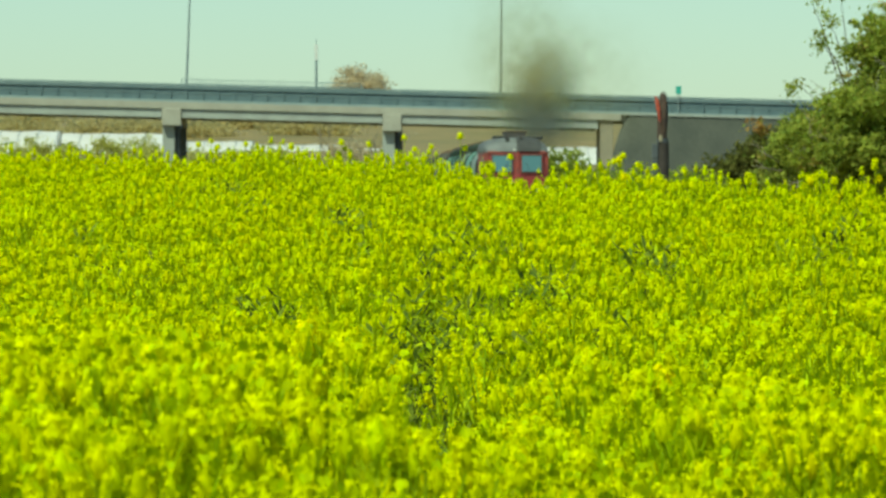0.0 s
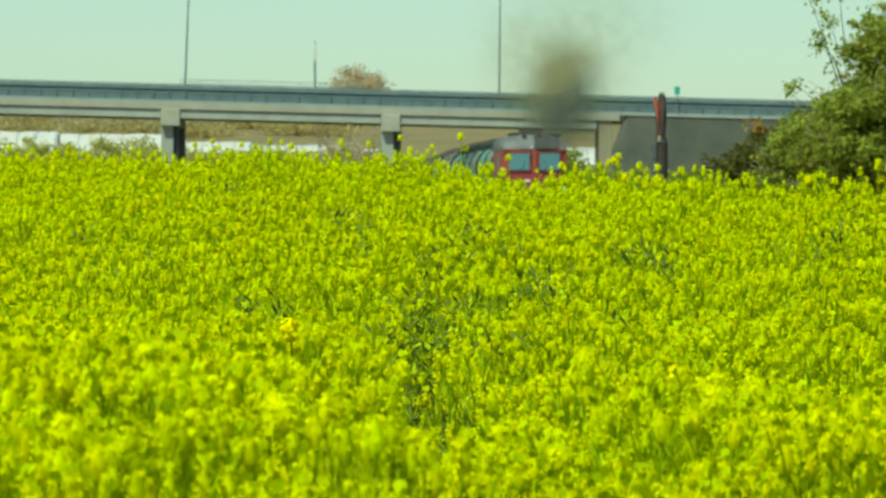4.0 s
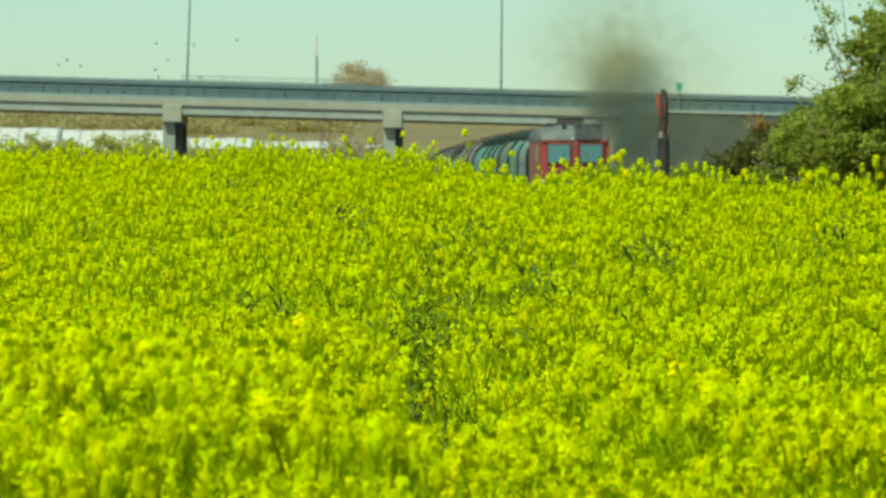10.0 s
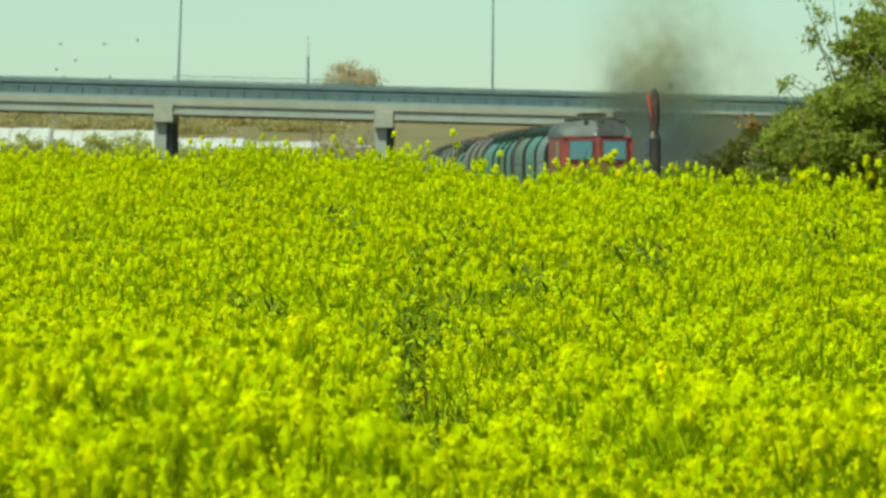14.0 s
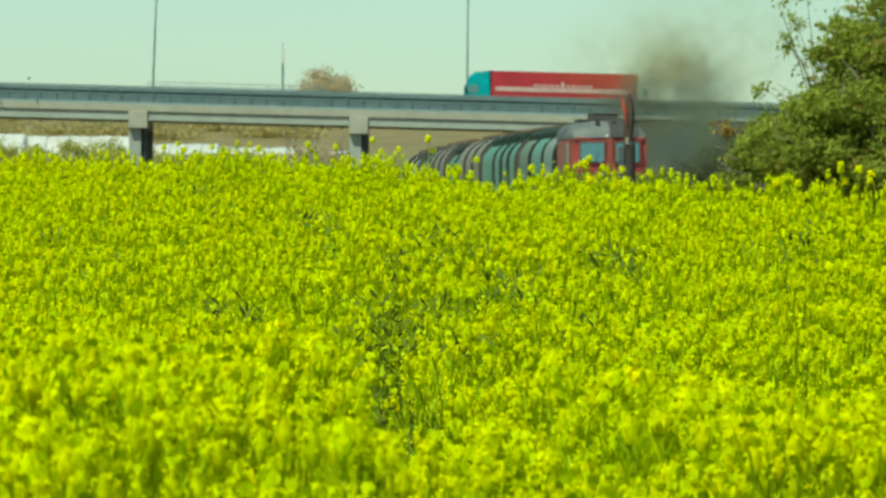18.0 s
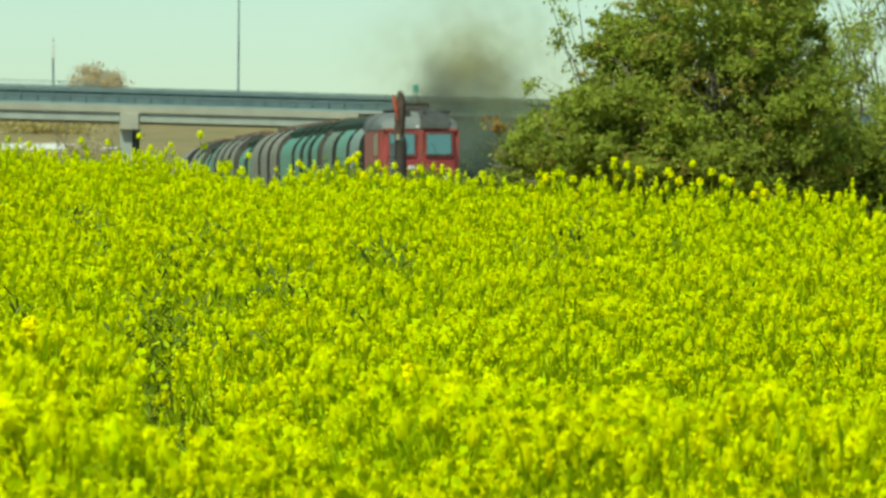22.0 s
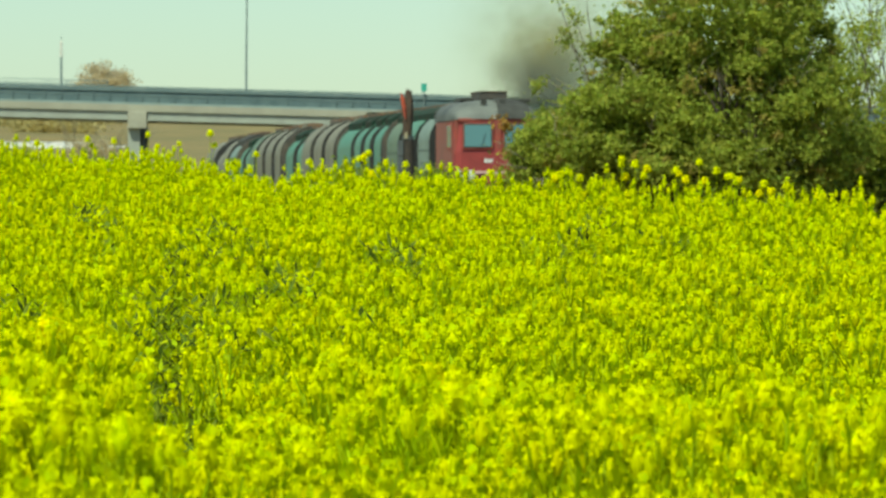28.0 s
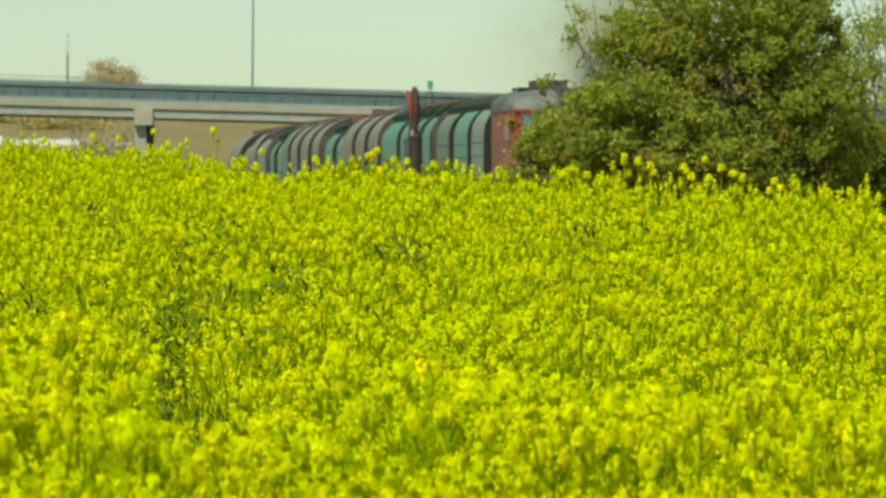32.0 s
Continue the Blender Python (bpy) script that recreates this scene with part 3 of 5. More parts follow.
        part("headlight", tube(fresh(), (s * 0.95, 0.14, 1.55), (s * 0.95, -0.01, 1.55), 0.15, 0.16, 14), M_LAMP_GLASS, cab, "round glass headlight", True)
        part("top_light", box(fresh(), (0.11, 0.1, 0.10), (s * 0.09 - 0.02, 0.14, 3.50), 0.03), M_LAMP_GLASS, cab, "small pale roof light")
        bm = box(fresh(), (0.09, 0.03, 0.75), (0, 0, 0), 0.01)
        bmesh.ops.transform(bm, matrix=pose(s * 1.2, 0.085, 1.45, 0, s * 32, s * 5), verts=bm.verts)
        part("chevron", bm, M_LAMP_GLASS, cab, "white slanting stripe")
    for x in (-0.42, -0.29, -0.16, -0.03):
        part("marking_bar", box(fresh(), (0.10, 0.012, 0.13), (x, 0.02, 2.02)), M_WHITE, cab, "white marking bar")
    part("nose_band", box(fresh(), (1.5, 0.03, 0.10), (-0.1, 0.0, 1.62), 0.01), M_PINK, cab, "faded pale band across the nose")
    part("buffer_beam", box(fresh(), (2.8, 0.2, 0.5), (0, 0.12, 0.95), 0.04), M_FRAME, lo)
    for x, y in ((-0.42, 0.62), (0.22, 0.62)):
        part("horn", tube(fresh(), (x, y + 0.35, 4.0), (x, y - 0.12, 4.02), 0.05, 0.11, 12), M_ROOF_DARK, lo, "black air horn", True)
    buffers(lo, 0.0, -1)
    buffers(lo, 17.2, 1)
    # side panels with gaps between, backed by the dark-painted inner body
    for y0, y1, paint in ((6.3, 8.9, M_LOCO_SIDE), (9.9, 12.8, M_LOCO_GREEN), (14.1, 16.9, M_LOCO_TAN)):
        p = part("side_panel", prism(fresh(), body_line(1.47, 1.15, 2.8, 3.92), y0, y1), paint, lo, "weathered side and roof panel", True)
        # dark strip over the panel's end face, shade put into its colour
        part("panel_edge", prism(fresh(), body_line(1.455, 1.17, 2.79, 3.90), y0 - 0.07, y0), M_DARK, p, "dark strip painted as shade on the panel edge")
        for z in (1.6, 2.05, 2.5):
            part("rib", box(fresh(), (2.97, (y1 - y0) * 0.9, 0.035), (0, (y0 + y1) / 2, z)), paint, p)
    part("engine_roof", prism(fresh(), roof_band(1.48, 2.8, 3.88, 1.05, 0.24, 0.28), 4.6, 17.05), M_ROOF_GREEN, lo, "dark green sooty roof")
    part("roof_ridge", prism(fresh(), roof_band(1.48, 2.8, 4.02, 0.34, 0.17, 0.12), 7.0, 16.0), M_RUST, lo, "rusty roof ridge")
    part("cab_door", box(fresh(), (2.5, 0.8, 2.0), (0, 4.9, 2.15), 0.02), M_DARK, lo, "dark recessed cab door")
    # roof equipment
    part("roof_box", box(fresh(), (0.95, 2.0, 0.26), (0.05, 2.4, 4.26), 0.03), M_SOOT, lo, "sooty dark roof box")
    part("roof_rim", box(fresh(), (1.0, 2.06, 0.03), (0.05, 2.4, 4.402), 0.012), M_RUST, lo, "rusty rim of the roof box")
    part("roof_tray", box(fresh(), (0.8, 2.2, 0.12), (0.9, 2.3, 4.10), 0.03), M_ROOF_DARK, lo, "low dark tray beside the roof box")
    part("roof_tray", box(fresh(), (0.5, 1.4, 0.10), (-0.62, 3.4, 4.16), 0.03), M_ROOF_DARK, lo)
    part("roof_hatch", box(fresh(), (1.0, 3.0, 0.2), (0, 7.0, 4.0), 0.04), M_SOOT, lo)
    part("exhaust_stack", tube(fresh(), (0.2, 5.4, 3.6), (0.2, 5.4, 4.3), 0.25, 0.22, 14), M_SOOT, lo, smooth=True)
    part("roof_fan", tube(fresh(), (0, 13.5, 3.85), (0, 13.5, 4.06), 0.7, 0.68, 18), M_SOOT, lo)
    part("fuel_tank", box(fresh(), (2.4, 3.2, 0.6), (0, 8.5, 0.6), 0.08), M_FRAME, lo)
    bogie(lo, 4.0, 3, 1.9)
    bogie(lo, 13.2, 3, 1.9)
    return lo


def build_wagon(label, length, hoods):
    """Covered wagon with telescoping hoods: (front, back, paint, roof paint, large or small)."""
    wa = empty("covered_wagon", pose(0, 0, 0), label, "freight wagon", "wagons of the train")
    part("underframe", box(fresh(), (2.6, length - 0.4, 0.3), (0, length / 2, 1.1), 0.03), M_FRAME, wa)
    # inner shell coloured dark to stand for shade between the hoods
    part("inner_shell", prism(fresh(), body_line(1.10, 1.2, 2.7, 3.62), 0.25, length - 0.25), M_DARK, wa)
    for y0, y1, paint, roof, large in hoods:
        dark = roof is not M_BROWN and roof is not M_SOOT
        w, z1, top = (1.50, 2.8, 3.86 if dark else 4.06) if large else (1.40, 2.7, 3.70)
        h = part("hood", prism(fresh(), body_line(w, 1.25, z1, top, 16), y0, y1), paint, wa, "", True)
        part("hood_rib", prism(fresh(), body_line(w + 0.03, 1.22, z1 + 0.01, top + 0.035, 16), y0 + 0.03, y0 + 0.13), paint, h, "", True)
        # near-black strip laid on the hood's front face in place of shade
        part("hood_edge", prism(fresh(), body_line(w + 0.015, 1.23, z1, top + 0.02, 16), y0 - 0.10, y0 + 0.03), M_FRAME, h, "dark strip painted as shade on the hood edge")
        part("roof_sheet", prism(fresh(), roof_band(w, z1, top, 1.08, 0.26, 0.30) if dark else roof_band(w, z1, top, 0.45, 0.10, 0.12), y0 + 0.14, y1 - 0.02), roof, h, "dark weathered roof sheet")
        part("ridge_cap", prism(fresh(), roof_band(w, z1, top, 0.34, 0.36 if dark else 0.17, 0.12), y0 + 0.1 + 0.3 * (y1 - y0) * dark, y1 - 0.1), M_RUST, h, "rusty brown ridge cap")
        part("locking_bar", box(fresh(), (w * 2 + 0.1, 0.07, 0.1), (0, y1 - 0.2, 2.0)), M_FRAME, h)
    for ye in (0.2, length - 0.2):
        part("end_wall", prism(fresh(), body_line(1.47, 1.2, 2.85, 4.02, 16), ye - 0.06, ye + 0.06), M_SOOT, wa, "dark end wall")
    bogie(wa, 2.4, 2, 0.9)
    bogie(wa, length - 2.4, 2, 0.9)
    buffers(wa, 0.1, -1)
    buffers(wa, length - 0.1, 1)
    return wa


loco = build_loco()
# how far behind the train's front each wagon begins, and the wagon
WAGONS = [
    (17.9, build_wagon("green sliding-hood freight wagon with rusty roof ridge", 13.2, (
        (0.35, 2.3, M_GREEN, M_ROOF_GREEN, True), (3.4, 5.0, M_GREEN, M_ROOF_GREEN, True), (6.0, 7.9, M_GREEN, M_ROOF_GREEN, True), (8.8, 12.9, M_GREEN, M_ROOF_GREEN, True)))),
    (31.4, build_wagon("freight wagon with grey-brown hoods and lower green hoods", 17.7, (
        (0.5, 3.3, M_BROWN, M_BROWN, True), (4.3, 7.0, M_BROWN, M_SOOT, True), (7.9, 10.9, M_BROWN, M_SOOT, True), (11.2, 13.4, M_GREEN, M_ROOF_GREEN, False), (14.6, 17.2, M_GREEN, M_ROOF_GREEN, False)))),
    (49.3, build_wagon("longer freight wagon with grey-brown hoods and two green hoods", 19.2, (
        (0.4, 2.9, M_BROWN, M_BROWN, True), (4.0, 6.8, M_BROWN, M_SOOT, True), (7.8, 10.3, M_BROWN, M_BROWN, True), (11.2, 13.5, M_LOCO_TAN, M_SOOT, True), (14.2, 16.1, M_GREEN, M_ROOF_GREEN, False), (17.2, 18.8, M_GREEN, M_ROOF_GREEN, False)))),
    (68.8, build_wagon("last freight wagon with pale grey and sooty brown hoods", 19.0, (
        (0.3, 4.4, M_LOCO_SIDE, M_ROOF_DARK, True), (5.0, 8.2, M_BROWN, M_SOOT, True), (8.9, 12.4, M_BROWN, M_SOOT, False), (13.0, 18.7, M_BROWN, M_SOOT, True)))),
]


# ---- truck ----
def build_truck():
    """Heading to -x; origin on the road at the front bumper, cab then trailer to +x."""
    tr = empty("articulated_truck", pose(0, 0, 0), "articulated lorry with teal cab and dark red curtain-sided trailer", "truck")
    bm = fresh()
    prism(bm, [(0.05, 0.5), (0.0, 1.5), (0.12, 2.4), (0.45, 3.25), (0.95, 3.72), (2.3, 3.85), (2.45, 0.5)], -1.24, 1.24)
    cab = part("cab", bm, M_TEAL, tr, "teal driver's cab")
    part("windscreen", prism(fresh(), [(0.0, 1.75), (0.09, 2.45), (0.13, 2.44), (0.06, 1.75)], -1.1, 1.1), M_GLASS, cab)
    for s in (-1.25, 1.25):
        part("side_window", box(fresh(), (0.9, 0.02, 0.7), (0.85, s, 2.15), 0.008), M_GLASS, cab)
        part("mirror", box(fresh(), (0.18, 0.16, 0.5), (0.12, s * 1.12, 2.2), 0.03), M_FRAME, cab)
        part("step", box(fresh(), (0.6, 0.05, 0.5), (1.3, s, 0.75), 0.02), M_FRAME, cab)
    part("bumper", box(fresh(), (0.25, 2.4, 0.4), (0.08, 0, 0.5), 0.05), M_TEAL, cab)
    # dark box added to close the gap between cab and trailer
    part("gap_box", box(fresh(), (0.5, 2.3, 3.0), (2.45, 0, 2.4), 0.02), M_FRAME, tr, "dark box added to fill the gap behind the cab")
    part("chassis", box(fresh(), (14.8, 0.9, 0.25), (8.2, 0, 0.95), 0.03), M_FRAME, tr)
    body = part("trailer_body", box(fresh(), (13.4, 2.5, 2.75), (9.25, 0, 2.58), 0.04), M_TRAILER, tr, "dark red curtain-sided trailer body")
    part("roof_rail", box(fresh(), (13.4, 2.52, 0.09), (9.25, 0, 3.92), 0.02), M_WHITE, body, "pale roof rail")
    part("rear_frame", box(fresh(), (0.1, 2.52, 2.8), (15.95, 0, 2.58), 0.02), M_RED, body)
    for s in (-1.262, 1.262):
        part("stripe", box(fresh(), (12.4, 0.012, 0.42), (9.1, s, 2.24)), M_PINK, body, "faded pink stripe")
        for k in range(11):
            part("lettering_bar", box(fresh(), (0.38, 0.012, 0.22), (6.6 + k * 0.5, s, 2.62)), M_PINK, body, "illegible faded lettering")
        part("emblem", tube(fresh(), (9.1, s - 0.006, 2.86), (9.1, s + 0.006, 2.86), 0.16, 0.13, 8), M_PINK, body, "faded emblem shape")
        part("side_guard", box(fresh(), (5.0, 0.05, 0.45), (7.2, s * 0.97, 0.85), 0.01), M_FRAME, tr)
    for x in (1.35, 4.3, 12.2, 13.5, 14.8):
        ax = part("axle", tube(fresh(), (x, -0.95, 0.5), (x, 0.95, 0.5), 0.08, 0.08, 8), M_FRAME, tr)
        for s in (-1.05, 1.05):
            part("tyre", tube(fresh(), (x, s - 0.17, 0.5), (x, s + 0.17, 0.5), 0.5, 0.5, 18), M_RUBBER, ax, smooth=True)
    return tr


truck = build_truck()


# ---- post ----
def build_post():
    d = 125.0
    foot = at(1175 - 784, 0, d)
    top = at(1175 - 784, 406 - 172, d)
    ob = empty("broken_pole", pose(foot.x, d, 1.3), "weathered dark wooden pole with a split reddish top", "pole")
    h = top.z - 1.3
    bm = fresh()
    rng = random.Random(4)
    prev = None
    n = 12
    for i in range(15):
        k = i / 14
        r = 0.104 + (0.008 if k > 0.82 else 0) - (0.05 if k > 0.94 else 0) - (0.006 if 0.7 < k < 0.82 else 0) + 0.008 * math.sin(k * 9)
        cx = 0.03 * math.sin(k * 5) + (0.045 if k > 0.7 else 0) * (k - 0.7) * 3
        ring = []
        for j in range(n):
            a = 2 * math.pi * j / n
            rr = r * (1 + 0.16 * (rng.random() - 0.5))
            ring.append(bm.verts.new((cx + math.cos(a) * rr, math.sin(a) * rr, h * k + (rng.random() * 0.22 if i == 14 else 0))))
        if prev:
            for j in range(n):
                bm.faces.new((prev[j], prev[(j + 1) % n], ring[(j + 1) % n], ring[j]))
        prev = ring
    bm.faces.new(prev)
    part("trunk", bm, M_WOOD, ob)
    bm = fresh()
    prev = None
    for x, w, z in ((-0.06, 0.012, h - 0.50), (-0.075, 0.03, h - 0.40), (-0.10, 0.042, h - 0.2), (-0.13, 0.042, h - 0.05), (-0.155, 0.02, h + 0.08)):
        ring = [bm.verts.new((x + sx * w, -0.13 + sy, z)) for sx, sy in ((-1, 0.0), (0, -0.035), (1, 0.0), (0.6, 0.05), (-0.6, 0.05))]
        if prev:
            for j in range(5):
                bm.faces.new((prev[j], prev[(j + 1) % 5], ring[(j + 1) % 5], ring[j]))
        prev = ring
    bm.faces.new(prev)
    part("splinter", bm, M_SPLIT, ob, "bright red split strip of wood")
    bm = fresh()
    for z in (h - 1.15, h - 1.5):
        box(bm, (0.13, 0.16, 0.34), (-0.17, -0.04, z), 0.02)
    part("bracket_box", bm, M_SHADE_METAL, ob, "small dark metal box")
    part("sleeve", tube(fresh(), (0, 0, 0.1), (0.01, 0, h - 0.95), 0.15, 0.132, 14), M_TAR, ob, "black tarred lower part of the pole")
    part("clamp", box(fresh(), (0.07, 0.05, 0.14), (-0.05, -0.125, h - 0.86), 0.012), M_PALE_TWIG, ob, "small pale clamp")
    part("band", tube(fresh(), (0, 0, h - 0.95), (0, 0, h - 0.86), 0.131, 0.131, 14), M_SHADE_METAL, ob, "dark metal band")


build_post()


# ---- bushes and trees ----
def leaf_cloud(rng, blobs, count, size, clump, shell=0.55, per=46, flat=0.75):
    """Leaves as small bent quads gathered in clumps over the blobs [(x, y, z, rx, ry, rz)]."""
    vol = np.array([b[3] * b[4] * b[5] for b in blobs]) ** 0.7
    vol /= vol.sum()
    k = max(1, count // per)
    which = rng.choice(len(blobs), k, p=vol)
    B = np.array(blobs)[which]
    dirs = rng.normal(size=(k, 3))
    dirs /= np.linalg.norm(dirs, axis=1, keepdims=True)
    rad = shell + (1.04 - shell) * rng.random((k, 1)) ** 0.6
    C = B[:, :3] + dirs * rad * B[:, 3:] * (1 + 0.10 * rng.normal(size=(k, 1)))
    spread = clump * (0.6 + 0.8 * rng.random((k, 1, 1)))
    P = (C[:, None, :] + rng.normal(size=(k, per, 3)) * spread * np.array((1, 1, flat))).reshape(-1, 3)
    n = len(P)
    a = rng.normal(size=(n, 3))
    a /= np.linalg.norm(a, axis=1, keepdims=True)
    b = np.cross(a, rng.normal(size=(n, 3)))
    b /= np.linalg.norm(b, axis=1, keepdims=True)
    nn = np.cross(a, b)
    s = size * (0.55 + 0.9 * rng.random((n, 1)))
    V = np.stack([P - a * s, P - b * s * 0.5 + nn * s * 0.18, P + a * s, P + b * s * 0.5 + nn * s * 0.18], 1).reshape(-1, 3)
    return V, np.arange(n * 4).reshape(-1, 4)


def limbs(bm, rng, base, way, length, r, depth, spread=0.55, tips=None):
    end = base + way * length
    mid = base + way * length * 0.5 + Vector((rng.uniform(-1, 1), rng.uniform(-1, 1), 0)) * length * 0.07
    tube(bm, base, mid, r, r * 0.8, 6)
    tube(bm, mid, end, r * 0.8, r * 0.55, 6)
    if depth == 0:
        if tips is not None:
            tips.append(end)
        return
    for k in range(3 if depth > 1 else 2):
        w = (way + Vector((rng.uniform(-1, 1), rng.uniform(-1, 1), rng.uniform(-0.35, 0.75))) * spread).normalized()
        limbs(bm, rng, end if k else mid, w, length * rng.uniform(0.55, 0.8), r * 0.55, depth - 1, spread, tips)


def bush(name, label, category, x, y, blobs, count, size, clump, leaf, seed, trunk=0.12, depth=3, group="", shell=0.55, twigs=0, bark=None, per=46, flat=0.75, dry=0, boughs=0):
    """A bush or tree: trunk, limbs and a crown of leaves; blobs are relative to its foot."""
    z = ground_z(x, y) - 0.05
    ob = empty(name, pose(x, y, z), label, category, group)
    rng = random.Random(seed)
    bm = fresh()
    top = max(b[2] for b in blobs)
    for k in range(4):
        w = Vector((rng.uniform(-0.5, 0.5), rng.uniform(-0.5, 0.5), 1)).normalized()
        limbs(bm, rng, Vector((rng.uniform(-0.2, 0.2), rng.uniform(-0.2, 0.2), 0)), w, top * 0.30, trunk, depth)
    part("trunk", bm, bark or M_TWIG, ob)
    if twigs:
        bm = fresh()
        for _ in range(twigs):
            b = rng.choice(blobs)
            w = Vector((rng.gauss(0, 1), -abs(rng.gauss(0, 1)), rng.gauss(0.35, 0.7))).normalized()
            a = Vector(b[:3]) + Vector((w.x * b[3], w.y * b[4], w.z * b[5])) * 0.7
            limbs(bm, rng, a, (w + Vector((0, 0, 0.4))).normalized(), rng.uniform(0.25, 0.5), 0.012, 1, 0.8)
        tagged(part("twig_spray", bm, M_PALE_TWIG, ob), "thin pale twigs among the leaves", kind="stuff")
    if boughs:
        fill = leaf_cloud(np.random.default_rng(seed + 900), blobs, count // 3, size, 0.25, 0.2, per, flat)
        rg = random.Random(seed + 7)
        masses = []
        weight = [b[3] * b[5] for b in blobs]
        for b in rg.choices(blobs, weight, k=boughs):
            w = Vector((rg.gauss(0, 1), rg.gauss(-0.35, 1), rg.gauss(0.1, 1))).normalized()
            d, r = rg.uniform(0.62, 0.98), rg.uniform(0.22, 0.48)
            masses.append((b[0] + w.x * b[3] * d, b[1] + w.y * b[4] * d, b[2] + w.z * b[5] * d, r * rg.uniform(0.9, 1.5), r, r * rg.uniform(0.45, 0.75)))
        v, q = leaf_cloud(np.random.default_rng(seed), masses, count, size, clump, 0.75, per, flat)
        v, q = np.concatenate([v, fill[0]]), np.concatenate([q, fill[1] + len(v)])
    else:
        v, q = leaf_cloud(np.random.default_rng(seed), blobs, count, size, clump, shell, per, flat)
    me = quad_mesh("crown", v, q, [leaf])
    crown = new("crown", me)
    crown.parent = ob
    if dry:
        v, q = leaf_cloud(np.random.default_rng(seed + 500), blobs, dry, size * 0.9, clump, shell + 0.1, per, flat)
        old = new("old_leaves", quad_mesh("old_leaves", v, q, [M_OLIVE_LEAF]))
        old.parent = ob
        tagged(old, "brownish olive old leaves", kind="stuff")
    return ob


def build_plants():
    # the large bush before the line
    d = 110.0
    k = d / F
    fx = (1700 - 784) * k
    base_z = ground_z(fx, d)
    blobs = []
    for u, v, r, rz in ((1690, 120, 190, 150), (1608, 190, 138, 115), (1522, 257, 114, 86), (1810, 160, 150, 130), (1880, 240, 100, 110), (1730, 10, 150, 110), (1840, 40, 110, 100),
                        (1455, 285, 75, 65), (1412, 285, 48, 44), (1700, 310, 230, 50), (1550, 310, 150, 45), (1640, 270, 190, 90), (1790, 280, 180, 90), (1600, 70, 90, 80), (1566, 138, 60, 58), (1512, 202, 72, 58), (1440, 252, 62, 58), (1425, 275, 62, 50), (1470, 225, 62, 55), (1405, 300, 60, 38), (1640, 190, 120, 110), (1760, 200, 130, 110)):
        blobs.append(((u - 784) * k - fx, random.uniform(-1.2, 1.2), EYE_Z + (406 - v) * k - base_z, r * k, r * k * 0.9, rz * k))
    bush("hawthorn_tree", "broad leafy green hawthorn bush at the field edge", "bush", fx, d, blobs, 95000, 0.054, 0.075, M_LEAF, 11, 0.14, 4, twigs=170, per=26, flat=0.7, dry=11000, shell=0.4, boughs=340)
    # lower growth to its right and left
    # lowest shrubs get the dark leaf colour as painted shade below the hawthorn
    for u, v, r, rz, dd, seed, n in ((2040, 270, 110, 90, 112, 21, 12000), (2160, 240, 120, 120, 114, 22, 10000), (1930, 322, 90, 45, 113, 25, 5000), (1500, 335, 90, 30, 111.5, 26, 3000), (1610, 340, 100, 30, 111.5, 27, 3000), (1720, 342, 100, 30, 111.5, 28, 3000), (1830, 344, 100, 32, 111.5, 29, 3000)):
        kk = dd / F
        x = (u - 784) * kk
        zc = EYE_Z + (406 - v) * kk - ground_z(x, dd)
        bush("shrub", "dense green shrub beside the hawthorn", "shrub", x, dd, [(0, 0, zc, r * kk, r * kk, rz * kk), (0.3, 0.2, zc * 0.6, r * kk * 1.1, r * kk, zc * 0.6)], n, 0.07, 0.14, M_LEAF_DARK if rz < 50 else M_LEAF, seed, 0.06, 3, "shrubs by the field")
    # thin-leaved tree behind on the right
    dd = 118.0
    kk = dd / F
    x = (2010 - 784) * kk
    z = ground_z(x, dd)
    ob = empty("sapling_tree", pose(x, dd, z), "thin sparse young tree with few small leaves", "tree")
    rng = random.Random(5)
    bm, tips = fresh(), []
    for j in range(5):
        w = Vector((rng.uniform(-0.55, 0.35), rng.uniform(-0.3, 0.3), 1)).normalized()
        limbs(bm, rng, Vector((rng.uniform(-0.5, 0.5), 0, 0)), w, 2.3, 0.05, 4, 0.45, tips)
    part("trunk", bm, M_TWIG, ob)
    v, q = leaf_cloud(np.random.default_rng(31), [(t.x, t.y, t.z, 0.3, 0.3, 0.3) for t in tips[::2]], 5200, 0.05, 0.16, 0.2)
    crown = new("crown", quad_mesh("crown", v, q, [M_LEAF]))
    crown.parent = ob
    # long bare twigs leaning out of the hawthorn
    x, y = (1485 - 784) * k, d + 0.5
    ob = empty("dead_branch", pose(x, y, ground_z(x, y)), "bare thin branch with a few leaves leaning out of the bush", "branch")
    bm, tips, rusty = fresh(), [], []
    root = at(1520 - 784, 406 - 240, y) - ob.location
    tube(bm, Vector((0.7, 0, 0)), root, 0.05, 0.02, 7)
    for tu, tv, bu, bv in ((1384, 173, 1470, 215), (1419, 149, 1480, 200), (1404, 160, 1470, 215), (1344, 218, 1440, 250), (1447, 58, 1482, 100), (1438, -6, 1462, 60), (1455, 70, 1490, 120), (1490, -10, 1500, 70), (1470, 30, 1500, 110)):
        tip, bend = at(tu - 784, 406 - tv, y) - ob.location, at(bu - 784, 406 - bv, y) - ob.location
        tube(bm, root, bend, 0.014, 0.010, 5)
        tube(bm, bend, tip, 0.010, 0.005, 5)
        (rusty if tu == 1344 else tips).append(tip)
    part("stick", bm, M_TWIG, ob)
